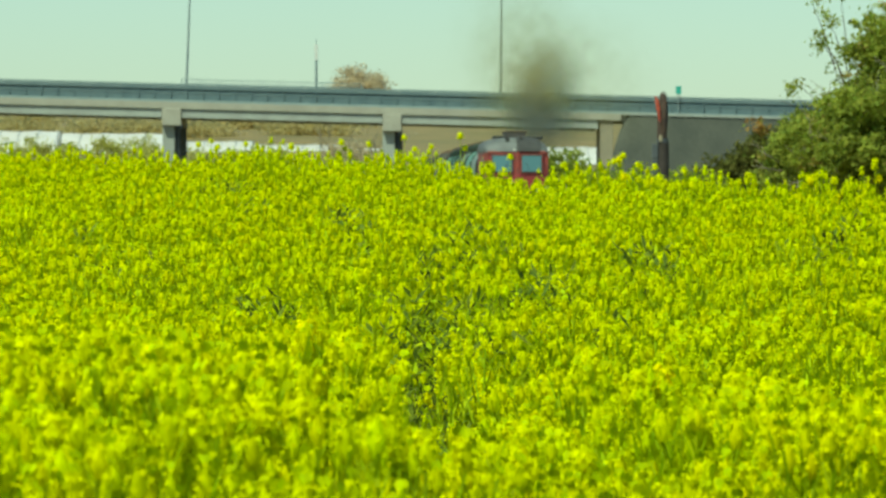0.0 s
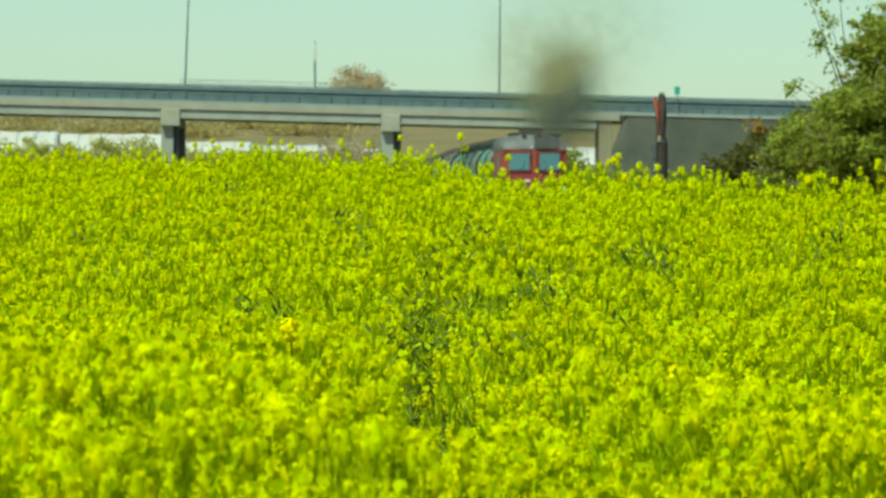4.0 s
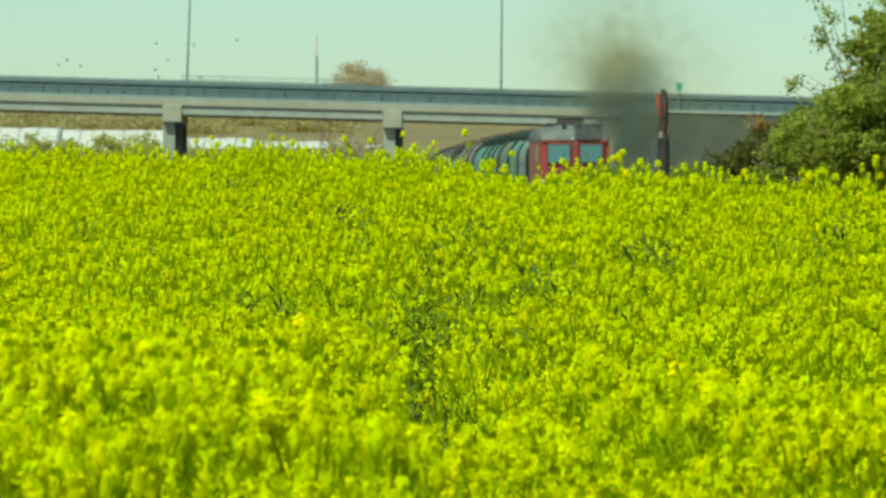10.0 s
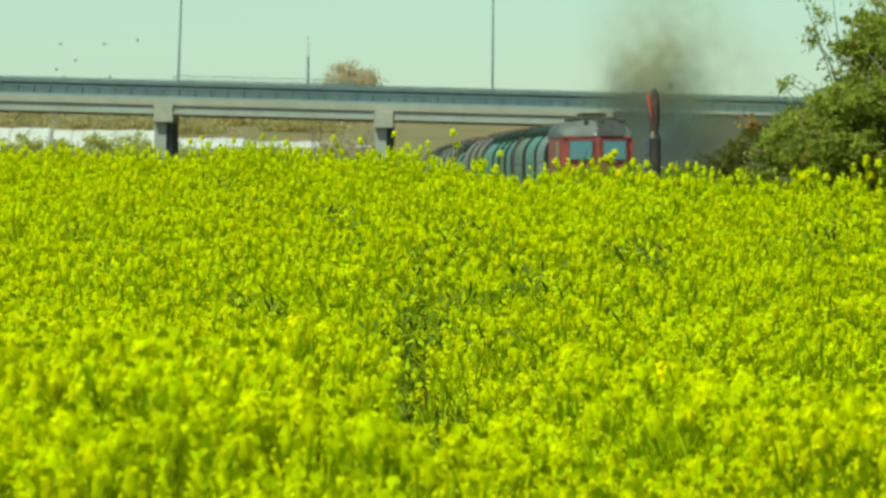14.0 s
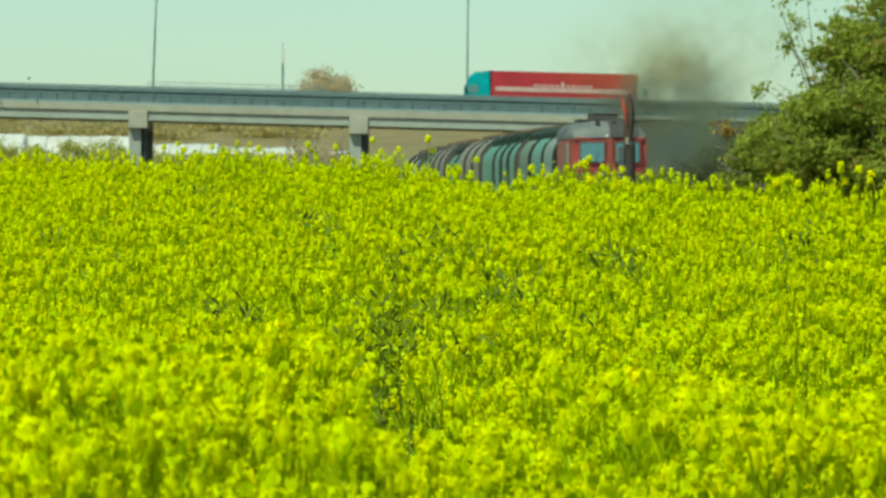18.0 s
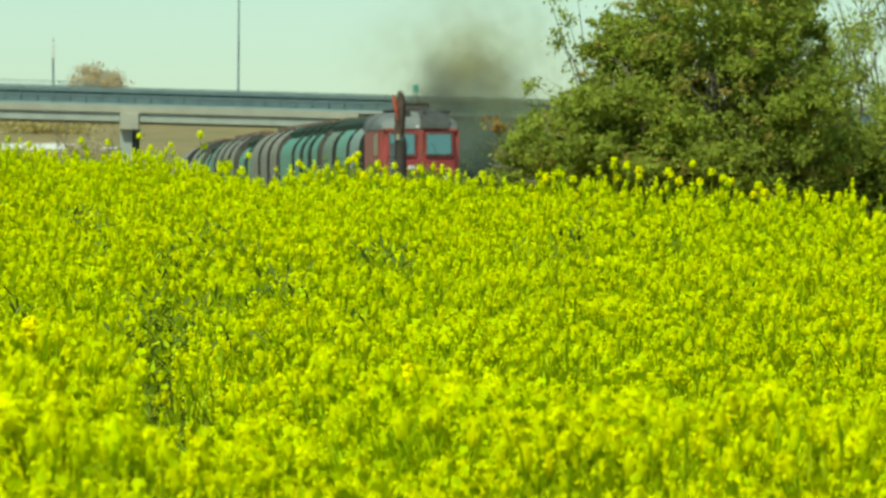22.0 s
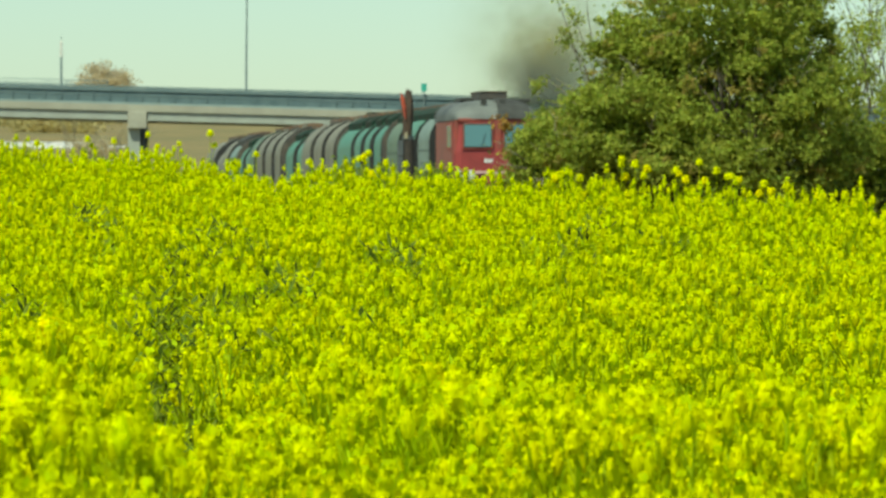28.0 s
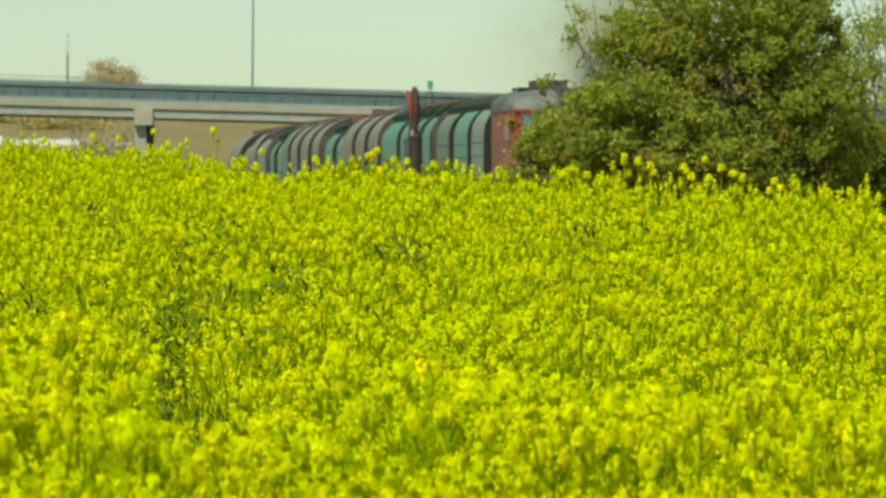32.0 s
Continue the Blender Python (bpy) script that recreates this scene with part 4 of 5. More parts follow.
    for pts, n, leaf in ((tips, 420, M_LEAF), (rusty, 150, M_RUST_LEAF)):
        v, q = leaf_cloud(np.random.default_rng(32), [(t.x, t.y, t.z, 0.13, 0.13, 0.13) for t in pts], n, 0.045, 0.085, 0.1)
        crown = new("leaves", quad_mesh("leaves", v, q, [leaf]))
        crown.parent = ob
    # shrubs along the line
    for u, v, r, dd, seed, n in ((1000, 285, 45, 290, 41, 5000), (1090, 318, 50, 150, 42, 4000), (1225, 322, 55, 140, 43, 4000), (1390, 326, 50, 135, 44, 3500), (1150, 322, 45, 145, 45, 3000)):
        kk = dd / F
        x = (u - 784) * kk
        zc = EYE_Z + (406 - v) * kk - ground_z(x, dd)
        bush("shrub", "low dark green shrub along the railway line", "shrub", x, dd, [(0, 0, zc, r * kk, r * kk, 22 * kk), (0, 0.2, zc * 0.55, r * kk * 1.1, r * kk, zc * 0.55)], n, 0.07 if dd < 200 else 0.11, 0.16, M_LEAF, seed, 0.05, 2, "shrubs along the line")
    # dark shrubs at the foot of the embankment, beyond the line
    for u, v, r, seed in ((1285, 300, 38, 46), (1330, 284, 50, 47), (1380, 266, 58, 48), (1440, 256, 66, 49)):
        dd = 497.0
        kk = dd / F
        x = (u - 784) * kk
        zc = EYE_Z + (406 - v) * kk - ground_z(x, dd)
        bush("shrub", "dark green shrub at the foot of the embankment", "shrub", x, dd, [(0, 0, zc, r * kk, r * kk * 0.6, r * kk * 0.8), (0, 0.2, zc * 0.55, r * kk * 1.2, r * kk * 0.7, zc * 0.55)], 4200, 0.24, 0.45, M_LEAF_DARK, seed, 0.08, 2, "shrubs by the embankment")
    # olive bushes before the tunnels
    rnd = random.Random(9)
    for j, u in enumerate((20, 60, 105, 190, 235, 270, 350, 420, 480, 600, 590, 640)):
        dd = 690 + rnd.uniform(-15, 15)
        kk = dd / F
        x = (u - 784) * kk
        gz = ground_z(x, dd)
        top = EYE_Z + (406 - (rnd.uniform(240, 252) if u < 300 else rnd.uniform(250, 262))) * kk - gz
        r = rnd.uniform(1.3, 2.3)
        bush("shrub", "dry brown shrub in front of the white tunnels" if u > 585 else "pale olive green shrub in front of the white tunnels", "shrub", x, dd, [(0, 0, top * 0.55, r, r, top * 0.45), (r * 0.6, 0, top * 0.4, r, r, top * 0.35)], 1300, 0.2, 0.4, M_DRY if u > 585 else M_LEAF_OLD, 60 + j, 0.05, 2, "shrubs by the tunnels", bark=M_PALE_TWIG)
    # dry thickets on the hill
    for j in range(9):
        u = -10 + j * 88 + rnd.uniform(-30, 30)
        dd = rnd.uniform(800, 900)
        kk = dd / F
        x = (u - 784) * kk
        gz = ground_z(x, dd)
        top = max(1.6, EYE_Z + (406 - rnd.uniform(222, 240)) * kk - gz)
        r = rnd.uniform(3.0, 5.5)
        bush("thicket", "dry olive-brown thicket on the hillside beyond the viaduct", "thicket", x, dd, [(0, 0, top * 0.5, r, r, top * 0.5), (r * 0.7, 0, top * 0.35, r, r, top * 0.35)], 2600, 0.32, 1.1, M_SCRUB, 90 + j, 0.07, 2, "hillside thickets", bark=M_PALE_TWIG)
    # bare round tree behind the road
    dd = 562.0
    kk = dd / F
    x = (636 - 784) * kk
    gz = ground_z(x, dd)
    zc = EYE_Z + (406 - 152) * kk - gz
    ob = bush("bare_tree", "round bare brown tree standing behind the viaduct", "tree", x, dd, [(0, 0, zc, 3.0, 2.6, 2.3), (-1.0, 0, zc - 1.2, 2.6, 2.2, 1.6), (1.2, 0, zc - 1.2, 2.4, 2.2, 1.6)], 17000, 0.125, 0.34, M_DRY, 77, 0.16, 4, shell=0.15, bark=M_PALE_TWIG)


build_plants()


def build_tunnels():
    for u0, u1, d, y_top in ((-60, 108, 752, 228), (112, 300, 757, 232), (312, 450, 760, 246), (452, 600, 763, 252), (636, 690, 766, 259), (965, 1060, 720, 256)):
        k = d / F
        x0, x1 = (u0 - 784) * k, (u1 - 784) * k
        z0 = ground_z(x0, d) - 0.4
        h = EYE_Z + (406 - y_top) * k - z0
        ob = empty("polytunnel", pose(x0, d, z0), "long white film-covered growing tunnel on the slope", "polytunnel", "growing tunnels")
        bm = fresh()
        prev = None
        steps = 10
        for i in range(steps + 1):
            x = (x1 - x0) * i / steps
            sag = 0.06 * math.sin(i * 1.9)
            ring = [bm.verts.new((x, math.cos(math.pi * j / 10) * 9.0, math.sin(math.pi * j / 10) * (h + sag))) for j in range(11)]
            if prev:
                for j in range(10):
                    bm.faces.new((prev[j], prev[j + 1], ring[j + 1], ring[j]))
            else:
                bm.faces.new(ring)
            prev = ring
        bm.faces.new(prev)
        part("film_cover", bm, M_FILM, ob, smooth=True)
        for i in range(0, steps + 1, 2):
            x = (x1 - x0) * i / steps
            bm = fresh()
            for j in range(10):
                a, b = math.pi * j / 10, math.pi * (j + 1) / 10
                tube(bm, (x, math.cos(a) * 9.03, math.sin(a) * (h + 0.05)), (x, math.cos(b) * 9.03, math.sin(b) * (h + 0.05)), 0.04, 0.04, 5)
            part("hoop", bm, M_GUARD, ob)


build_tunnels()


# ---- rape field ----
EDGE = [(-400, 59.6), (0, 57.8), (310, 57.0), (400, 58.0), (560, 57.4), (700, 55.6), (790, 54.0), (860, 50.6), (930, 48.4), (1140, 48.0), (1250, 46.2), (1568, 44.0), (2023, 39.6), (2500, 36.5)]


def edge(u):
    """Depth at which the field ends, by direction."""
    return float(np.interp(u, [e[0] for e in EDGE], [e[1] for e in EDGE]))


def rot_z(v, a):
    c, s = math.cos(a), math.sin(a)
    return np.stack([v[:, 0] * c - v[:, 1] * s, v[:, 0] * s + v[:, 1] * c, v[:, 2]], 1)


def flower_head(rng, petals, r=0.0225, h=0.062, floret=0.0072):
    """Raceme: a close spike of florets round a core, green buds at its tip; foot at the origin."""
    V, Q, M = [], [], []
    sides = 4
    for z, k in ((-0.1, 0.4), (0.4, 0.8), (1.0, 0.25)):
        for i in range(sides):
            a = 2 * math.pi * i / sides + z
            V.append(np.array((math.cos(a) * r * k, math.sin(a) * r * k, h * z)) * rng.uniform(0.85, 1.12))
    for j in range(2):
        for i in range(sides):
            a, b = j * sides + i, j * sides + (i + 1) % sides
            Q.append((a, b, b + sides, a + sides))
            M.append(0)
    for i in range(petals):
        a = i * 2.39996 + rng.uniform(-0.3, 0.3)
        k = (i + 0.5) / petals
        rr = r * (0.35 + 0.65 * math.sqrt(k)) * rng.uniform(0.85, 1.2)
        c = np.array((math.cos(a) * rr, math.sin(a) * rr, h * (1 - 0.95 * k ** 1.3) + rng.uniform(-0.006, 0.006)))
        out = np.array((math.cos(a) * (0.3 + k), math.sin(a) * (0.3 + k), 1.0 - 0.35 * k)) + rng.normal(size=3) * 0.35
        out /= np.linalg.norm(out)
        e = np.cross(out, rng.normal(size=3))
        e /= np.linalg.norm(e)
        g = np.cross(out, e)
        s = floret * rng.uniform(0.75, 1.25)
        n0 = len(V)
        V += [c + e * s + out * 0.004, c + g * s - out * 0.003, c - e * s + out * 0.004, c - g * s - out * 0.003]
        Q.append((n0, n0 + 1, n0 + 2, n0 + 3))
        M.append(0)
    for i in range(3):
        a = i * 2.1
        c = np.array((math.cos(a) * 0.007, math.sin(a) * 0.007, h + 0.012))
        n0 = len(V)
        V += [c + (0.007, 0, -0.012), c + (0, 0.007, 0), c + (-0.007, 0, 0.010), c + (0, -0.007, 0)]
        Q.append((n0, n0 + 1, n0 + 2, n0 + 3))
        M.append(1)
    return np.array(V), np.array(Q), np.array(M)


def stalk(a, b, r0, r1):
    """Three-sided thin stalk."""
    a, b = np.array(a, float), np.array(b, float)
    V = []
    for c, r in ((a, r0), (b, r1)):
        for i in range(3):
            V.append(c + r * np.array((math.cos(i * 2.094), math.sin(i * 2.094), 0)))
    return np.array(V), np.array([(0, 1, 4, 3), (1, 2, 5, 4), (2, 0, 3, 5)])


def rape_proto(rng, petals, heads, pods, leaves):
    """One plant, top at z = 0; reaches down 0.95 m."""
    VV, QQ, MM = [], [], []

    def add(v, q, m):
        QQ.append(q + sum(len(x) for x in VV))
        VV.append(v)
        MM.append(np.full(len(q), m) if np.isscalar(m) else m)

    lean = rng.normal(size=2) * 0.05
    v, q = stalk((0, 0, -0.95), (lean[0], lean[1], -0.06), 0.0062, 0.0042)
    add(v, q, 2)
    for h in range(heads):
        if h == 0:
            tip = np.array((lean[0], lean[1], -0.05))
        else:
            a = h * 2.4 + rng.uniform(-0.5, 0.5)
            rr = rng.uniform(0.05, 0.21)
            tip = np.array((lean[0] + math.cos(a) * rr, lean[1] + math.sin(a) * rr, -0.05 - rng.uniform(0.0, 0.19)))
            v, q = stalk((lean[0] * 0.5, lean[1] * 0.5, tip[2] - rng.uniform(0.18, 0.3)), tip, 0.004, 0.003)
            add(v, q, 2)
        s = rng.uniform(0.6, 1.3)
        v, q, m = flower_head(rng, petals, h=rng.uniform(0.038, 0.066))
        add(v * s + tip, q, m)
        for p in range(pods):
            a = rng.uniform(0, 6.28)
            z = tip[2] - rng.uniform(0.02, 0.16)
            c = np.array((tip[0], tip[1], z))
            o = np.array((math.cos(a) * 0.5, math.sin(a) * 0.5, 1.0)) * rng.uniform(0.04, 0.075)
            w = np.array((-math.sin(a), math.cos(a), 0)) * 0.0042
            add(np.array((c - w, c + w, c + o + w, c + o - w)), np.array([(0, 1, 2, 3)]), 2)
    for k in range(leaves):
        a = rng.uniform(0, 6.28)
        z = -rng.uniform(0.28, 0.9)
        c = np.array((0, 0, z))
        o = np.array((math.cos(a), math.sin(a), rng.uniform(-0.3, 0.5)))
        w = np.array((-math.sin(a), math.cos(a), 0))
        ln, wd = rng.uniform(0.07, 0.16), rng.uniform(0.015, 0.035)
        add(np.array((c, c + o * ln * 0.55 + w * wd, c + o * ln, c + o * ln * 0.55 - w * wd)), np.array([(0, 1, 2, 3)]), 3)
    return np.concatenate(VV), np.concatenate(QQ), np.concatenate(MM)


def weed_proto(rng):
    """One leafy plant that bears no flowers, top at z = 0."""
    VV, QQ, MM = [], [], []
    for k in range(64):
        a = rng.uniform(0, 6.28)
        c = np.array((rng.normal() * 0.05, rng.normal() * 0.05, -0.02 - 0.55 * rng.random() ** 1.3))
        o = np.array((math.cos(a), math.sin(a), rng.uniform(0.0, 1.3)))
        w = np.array((-math.sin(a), math.cos(a), rng.uniform(-0.3, 0.3)))
        ln, wd = rng.uniform(0.035, 0.085), rng.uniform(0.007, 0.016)
        QQ.append(np.array([(0, 1, 2, 3)]) + 4 * k)
        VV.append(np.array((c, c + o * ln * 0.5 + w * wd, c + o * ln, c + o * ln * 0.5 - w * wd)))
        MM.append(np.array((4 if rng.random() < 0.8 else 2,)))
    v, q = stalk((0, 0, -0.95), (0, 0, -0.05), 0.007, 0.003)
    return np.concatenate(VV + [v]), np.concatenate(QQ + [q + 64 * 4]), np.concatenate(MM + [np.full(3, 2)])


def canopy_z(x, y):
    """Height of the flowering tops."""
    z = EYE_Z - 1.236 + 0.0348 * y
    z += 0.05 * noise.noise((x * 0.9, y * 0.35, 0)) + 0.035 * noise.noise((x * 2.7, y * 1.1, 7))
    return z


def thin_spot(x, y):
    """Where the crop is trodden or thin: depth of the dip."""
    dip = 0.0
    if 15.0 < y < 23.5:
        c = float(np.interp(y, (16.9, 18.1, 19.9, 22.8), (-0.015, -0.052, -0.107, -0.146)))
        dip = max(dip, 0.75 * math.exp(-((x - c) / 0.17) ** 4))
    return dip


# weedy patches: place, half width, half depth, share of plants without flowers
WEEDY = ((-0.04, 26.3, 0.21, 2.9, 1.2), (0.05, 28.2, 0.17, 1.8, 0.75), (0.52, 27.2, 0.12, 1.4, 0.45), (0.77, 24.6, 0.11, 1.2, 0.4), (1.12, 31.0, 0.20, 2.0, 0.6), (-0.88, 26.4, 0.14, 1.3, 0.5), (-0.70, 26.2, 0.12, 1.1, 0.4),
         (-0.60, 38.0, 0.26, 1.8, 0.35), (-1.35, 42.5, 0.3, 1.8, 0.35), (-0.15, 46.5, 0.3, 1.6, 0.3), (0.95, 30.0, 0.22, 1.3, 0.25), (0.3, 34.0, 0.3, 1.6, 0.25), (-1.7, 33.0, 0.25, 1.6, 0.35), (2.2, 33.0, 0.25, 1.4, 0.35), (2.9, 36.0, 0.3, 1.6, 0.3))


def weedy(x, y):
    """Share of leafy plants without flowers in the crop."""
    most = max(d * math.exp(-((x - cx) / wx) ** 2 - ((y - cy) / wy) ** 2) for cx, cy, wx, wy, d in WEEDY)
    return max(most, 0.35 * (noise.noise((x * 1.1, y * 0.22, 19)) - 0.35))


# tall plants close by: direction (u, v), heads, depth, orange tinge
NEAR_PLANTS = (
    (272, 592, 4, 9.0, True), (548, 554, 3, 12.5, True), (580, 566, 2, 12.5), (1157, 637, 3, 11.5, True), (1044, 612, 2, 13.0), (45, 588, 4, 9.2), (165, 580, 4, 9.4), (430, 612, 4, 9.8), (560, 690, 4, 9.0),
    (690, 722, 3, 9.0), (1283, 652, 3, 11.0), (1603, 688, 4, 10.0), (1450, 700, 4, 10.0), (1810, 676, 3, 10.5, True), (1940, 700, 4, 10.0), (905, 740, 3, 10.0), (350, 700, 4, 8.6), (120, 720, 4, 8.4, True))


def build_rape():
    rng = np.random.default_rng(2)
    near = [rape_proto(rng, 10, 9, 5, 4) for _ in range(12)]
    far = [rape_proto(rng, 6, 6, 4, 2) for _ in range(12)]
    weeds = [weed_proto(rng) for _ in range(8)]
    spots = []
    # inside the picture's sweep, band by band
    y = 9.0
    while y < 61.5:
        step = 0.25
        dens = 16.5 if y < 22 else 15.0 if y < 36 else 18.0
        x0, x1 = (-60 - 784 - 60) / F * y - 0.3, (2070 - 784 + 60) / F * y + 0.3
        dens *= 0.4 if y < 13 else 1.0
        n = rng.poisson(dens * step * (x1 - x0))
        for _ in range(n):
            x, yy = rng.uniform(x0, x1), y + rng.uniform(0, step)
            u = 784 + x / yy * F
            if yy > edge(u) + 0.25 * math.sin(u * 0.021):
                continue
            spots.append((x, yy))
        y += step
    # taller plants close by on the left, lower ones along the near margin
    close = []
    for _ in range(300):
        d = rng.uniform(8.0, 12.5)
        u = rng.uniform(-160, 660)
        rim = float(np.interp(u, (-160, 0, 270, 330, 460, 620, 700, 750), (570, 575, 565, 605, 640, 655, 715, 800)))
        v = rim + (12.5 - d) / 4.5 * 230 + rng.normal() * 22
        close.append(((u - 784) / F * d, d, EYE_Z + (406 - v) / F * d))
    for _ in range(380):
        d = rng.uniform(9.0, 13.8)
        u = rng.uniform(900, 2120)
        v = 715 + (13.8 - d) / 4.8 * 170 + rng.normal() * 20
        close.append(((u - 784) / F * d, d, EYE_Z + (406 - v) / F * d))
    # lower neighbours round the single tall plants
    for u, v, heads, d, *tinge in NEAR_PLANTS:
        for _ in range(3 if 650 < u < 950 else 9):
            dd = d + rng.uniform(-0.45, 0.25)
            close.append(((u + rng.normal() * 32 - 784) / F * dd, dd, EYE_Z + (406 - v - rng.uniform(4, 70)) / F * dd))
    V, Q, M = [], [], []
    base = 0
    for x, yy, top in close:
        v, q, m = near[rng.integers(len(near))]
        w = rot_z(v * np.array((0.75, 0.75, 0.8)), rng.uniform(0, 6.283)) + np.array((x, yy, top))
        V.append(w)
        Q.append(q + base)
        M.append(m)
        base += len(w)
    for x, yy in spots:
        dip = thin_spot(x, yy)
        trodden = dip > 0.25
        if trodden and rng.random() < 0.62:
            continue
        gap = noise.noise((x * 4.2, yy * 0.9, 3)) + 0.5 * noise.noise((x * 1.6, yy * 0.4, 11))
        if gap > 0.30 and yy < edge(784 + x / yy * F) - 3:
            if rng.random() < 0.45:
                continue
            dip += 0.10
        share_weeds = weedy(x, yy)
        leafy = trodden or rng.random() < share_weeds
        dip = 0.2 if trodden else 0.03 if leafy else dip + 0.2 * max(share_weeds, 0)
        protos = weeds if leafy else near if yy < 30 else far
        v, q, m = protos[rng.integers(len(protos))]
        s = rng.uniform(0.85, 1.2) * (1.0 if yy < 30 else 1.05)
        w = rot_z(v * np.array((s, s, 1.0)), rng.uniform(0, 6.283))
        top = canopy_z(x, yy) + rng.normal() * (0.075 if yy < 36 else 0.065) - dip
        if yy > 38 and rng.random() < (0.2 if x > 1.2 and yy > edge(784 + x / yy * F) - 4 else 0.04):
            top += rng.uniform(0.04, 0.16)
        w[:, 2] = w[:, 2] + top
        w[:, 0] += x
        w[:, 1] += yy
        V.append(w)
        Q.append(q + base)
        M.append(m)
        base += len(w)
    ob = new("rapeseed_crop", quad_mesh("rapeseed_crop", np.concatenate(V), np.concatenate(Q), [M_PETAL, M_BUD, M_STEM, M_LEAF_LOW, M_WEED], np.concatenate(M)))
    tagged(ob, "dense field of rapeseed in full yellow bloom", "rapeseed field", kind="stuff")
    # the field goes on to both sides
    rough = [rape_proto(rng, 8, 3, 0, 2) for _ in range(5)]
    V, Q, M = [], [], []
    base = 0
    while len(V) < 1700:
        x, yy = rng.uniform(-22, 20), rng.uniform(6, 60)
        u = 784 + x / yy * F
        if -130 < u < 2140 or yy > edge(min(max(u, -400), 2500)):
            continue
        v, q, m = rough[rng.integers(5)]
        w = rot_z(v * np.array((1.4, 1.4, 1.0)), rng.uniform(0, 6.283)) + np.array((x, yy, canopy_z(x, yy) + rng.normal() * 0.07))
        V.append(w)
        Q.append(q + base)
        M.append(m)
        base += len(w)
    ob = new("rapeseed_margin", quad_mesh("rapeseed_margin", np.concatenate(V), np.concatenate(Q), [M_PETAL, M_BUD, M_STEM, M_LEAF_LOW], np.concatenate(M)))
    tagged(ob, "flowering rapeseed continuing to the sides of the field", "rapeseed field", kind="stuff")
    # undergrowth: a thick layer of leaves and stems low between the plants
    n = 80000
    yy = np.sqrt(rng.uniform(9.0 ** 2, 61.0 ** 2, n))
    xx = rng.uniform(-0.094, 0.138, n) * yy
    keep = np.array([b < edge(784 + a / b * F) - 0.2 for a, b in zip(xx, yy)])
    xx, yy = xx[keep], yy[keep]
    n = len(xx)
    zz = np.array([canopy_z(a, b) for a, b in zip(xx, yy)]) - rng.uniform(0.38, 0.95, n)
    P = np.stack([xx, yy, zz], 1)
    a = rng.normal(size=(n, 3)) * np.array((0.5, 0.5, 1.0))
    a /= np.linalg.norm(a, axis=1, keepdims=True)
    b = np.cross(a, rng.normal(size=(n, 3)))
    b /= np.linalg.norm(b, axis=1, keepdims=True)
    s = rng.uniform(0.03, 0.075, (n, 1))
    W = np.stack([P - a * s, P - b * s * 0.2, P + a * s, P + b * s * 0.2], 1).reshape(-1, 3)
    # leafy stalks closing the far margin, and rough grass behind it
    k = 16000
    u = rng.uniform(-200, 2300, k)
    ed = np.array([edge(a) for a in u])
    ye = ed - rng.uniform(0.1, 4.0, k)
    xe = (u - 784) / F * ye
    ze = np.array([canopy_z(a, b) for a, b in zip(xe, ye)]) - rng.uniform(0.20, 0.7, k)
    P2 = np.stack([xe, ye, ze], 1)
    a2 = rng.normal(size=(k, 3)) * np.array((0.3, 0.3, 1.0))
    a2 /= np.linalg.norm(a2, axis=1, keepdims=True)
    b2 = np.cross(a2, rng.normal(size=(k, 3)))
    b2 /= np.linalg.norm(b2, axis=1, keepdims=True)
    s2 = rng.uniform(0.04, 0.09, (k, 1))
    W2 = np.stack([P2 - a2 * s2, P2 - b2 * s2 * 0.25, P2 + a2 * s2, P2 + b2 * s2 * 0.25], 1).reshape(-1, 3)
    ob = new("rape_foliage", quad_mesh("rape_foliage", W2, np.arange(k * 4).reshape(-1, 4), [M_STEM]))
    tagged(ob, "light green stalks and pods along the field margin", "foliage", kind="stuff")
    k = 14000
    u = rng.uniform(-300, 2500, k)
    yg = np.array([edge(a) for a in u]) + rng.uniform(0.3, 5.0, k)
    xg = (u - 784) / F * yg
    zg = np.array([ground_z(a, b) for a, b in zip(xg, yg)])
    P3 = np.stack([xg, yg, zg], 1)
    tip = np.stack([rng.normal(size=k) * 0.12, rng.normal(size=k) * 0.12, rng.uniform(0.25, 0.8, k)], 1)
    sd = np.stack([rng.uniform(0.006, 0.016, k), np.zeros(k), np.zeros(k)], 1)
    W3 = np.stack([P3 - sd, P3 + sd, P3 + tip + sd * 0.2, P3 + tip - sd * 0.2], 1).reshape(-1, 3)
    ob = new("rough_grass", quad_mesh("rough_grass", W3, np.arange(k * 4).reshape(-1, 4), [M_STEM]))
    tagged(ob, "tall rough green grass behind the rape field", "grass", kind="stuff")
    ob = new("undergrowth", quad_mesh("undergrowth", W, np.arange(n * 4).reshape(-1, 4), [M_LEAF_LOW]))
    tagged(ob, "dark green leaves and stalks beneath the rape blossoms", "foliage", kind="stuff")


build_rape()


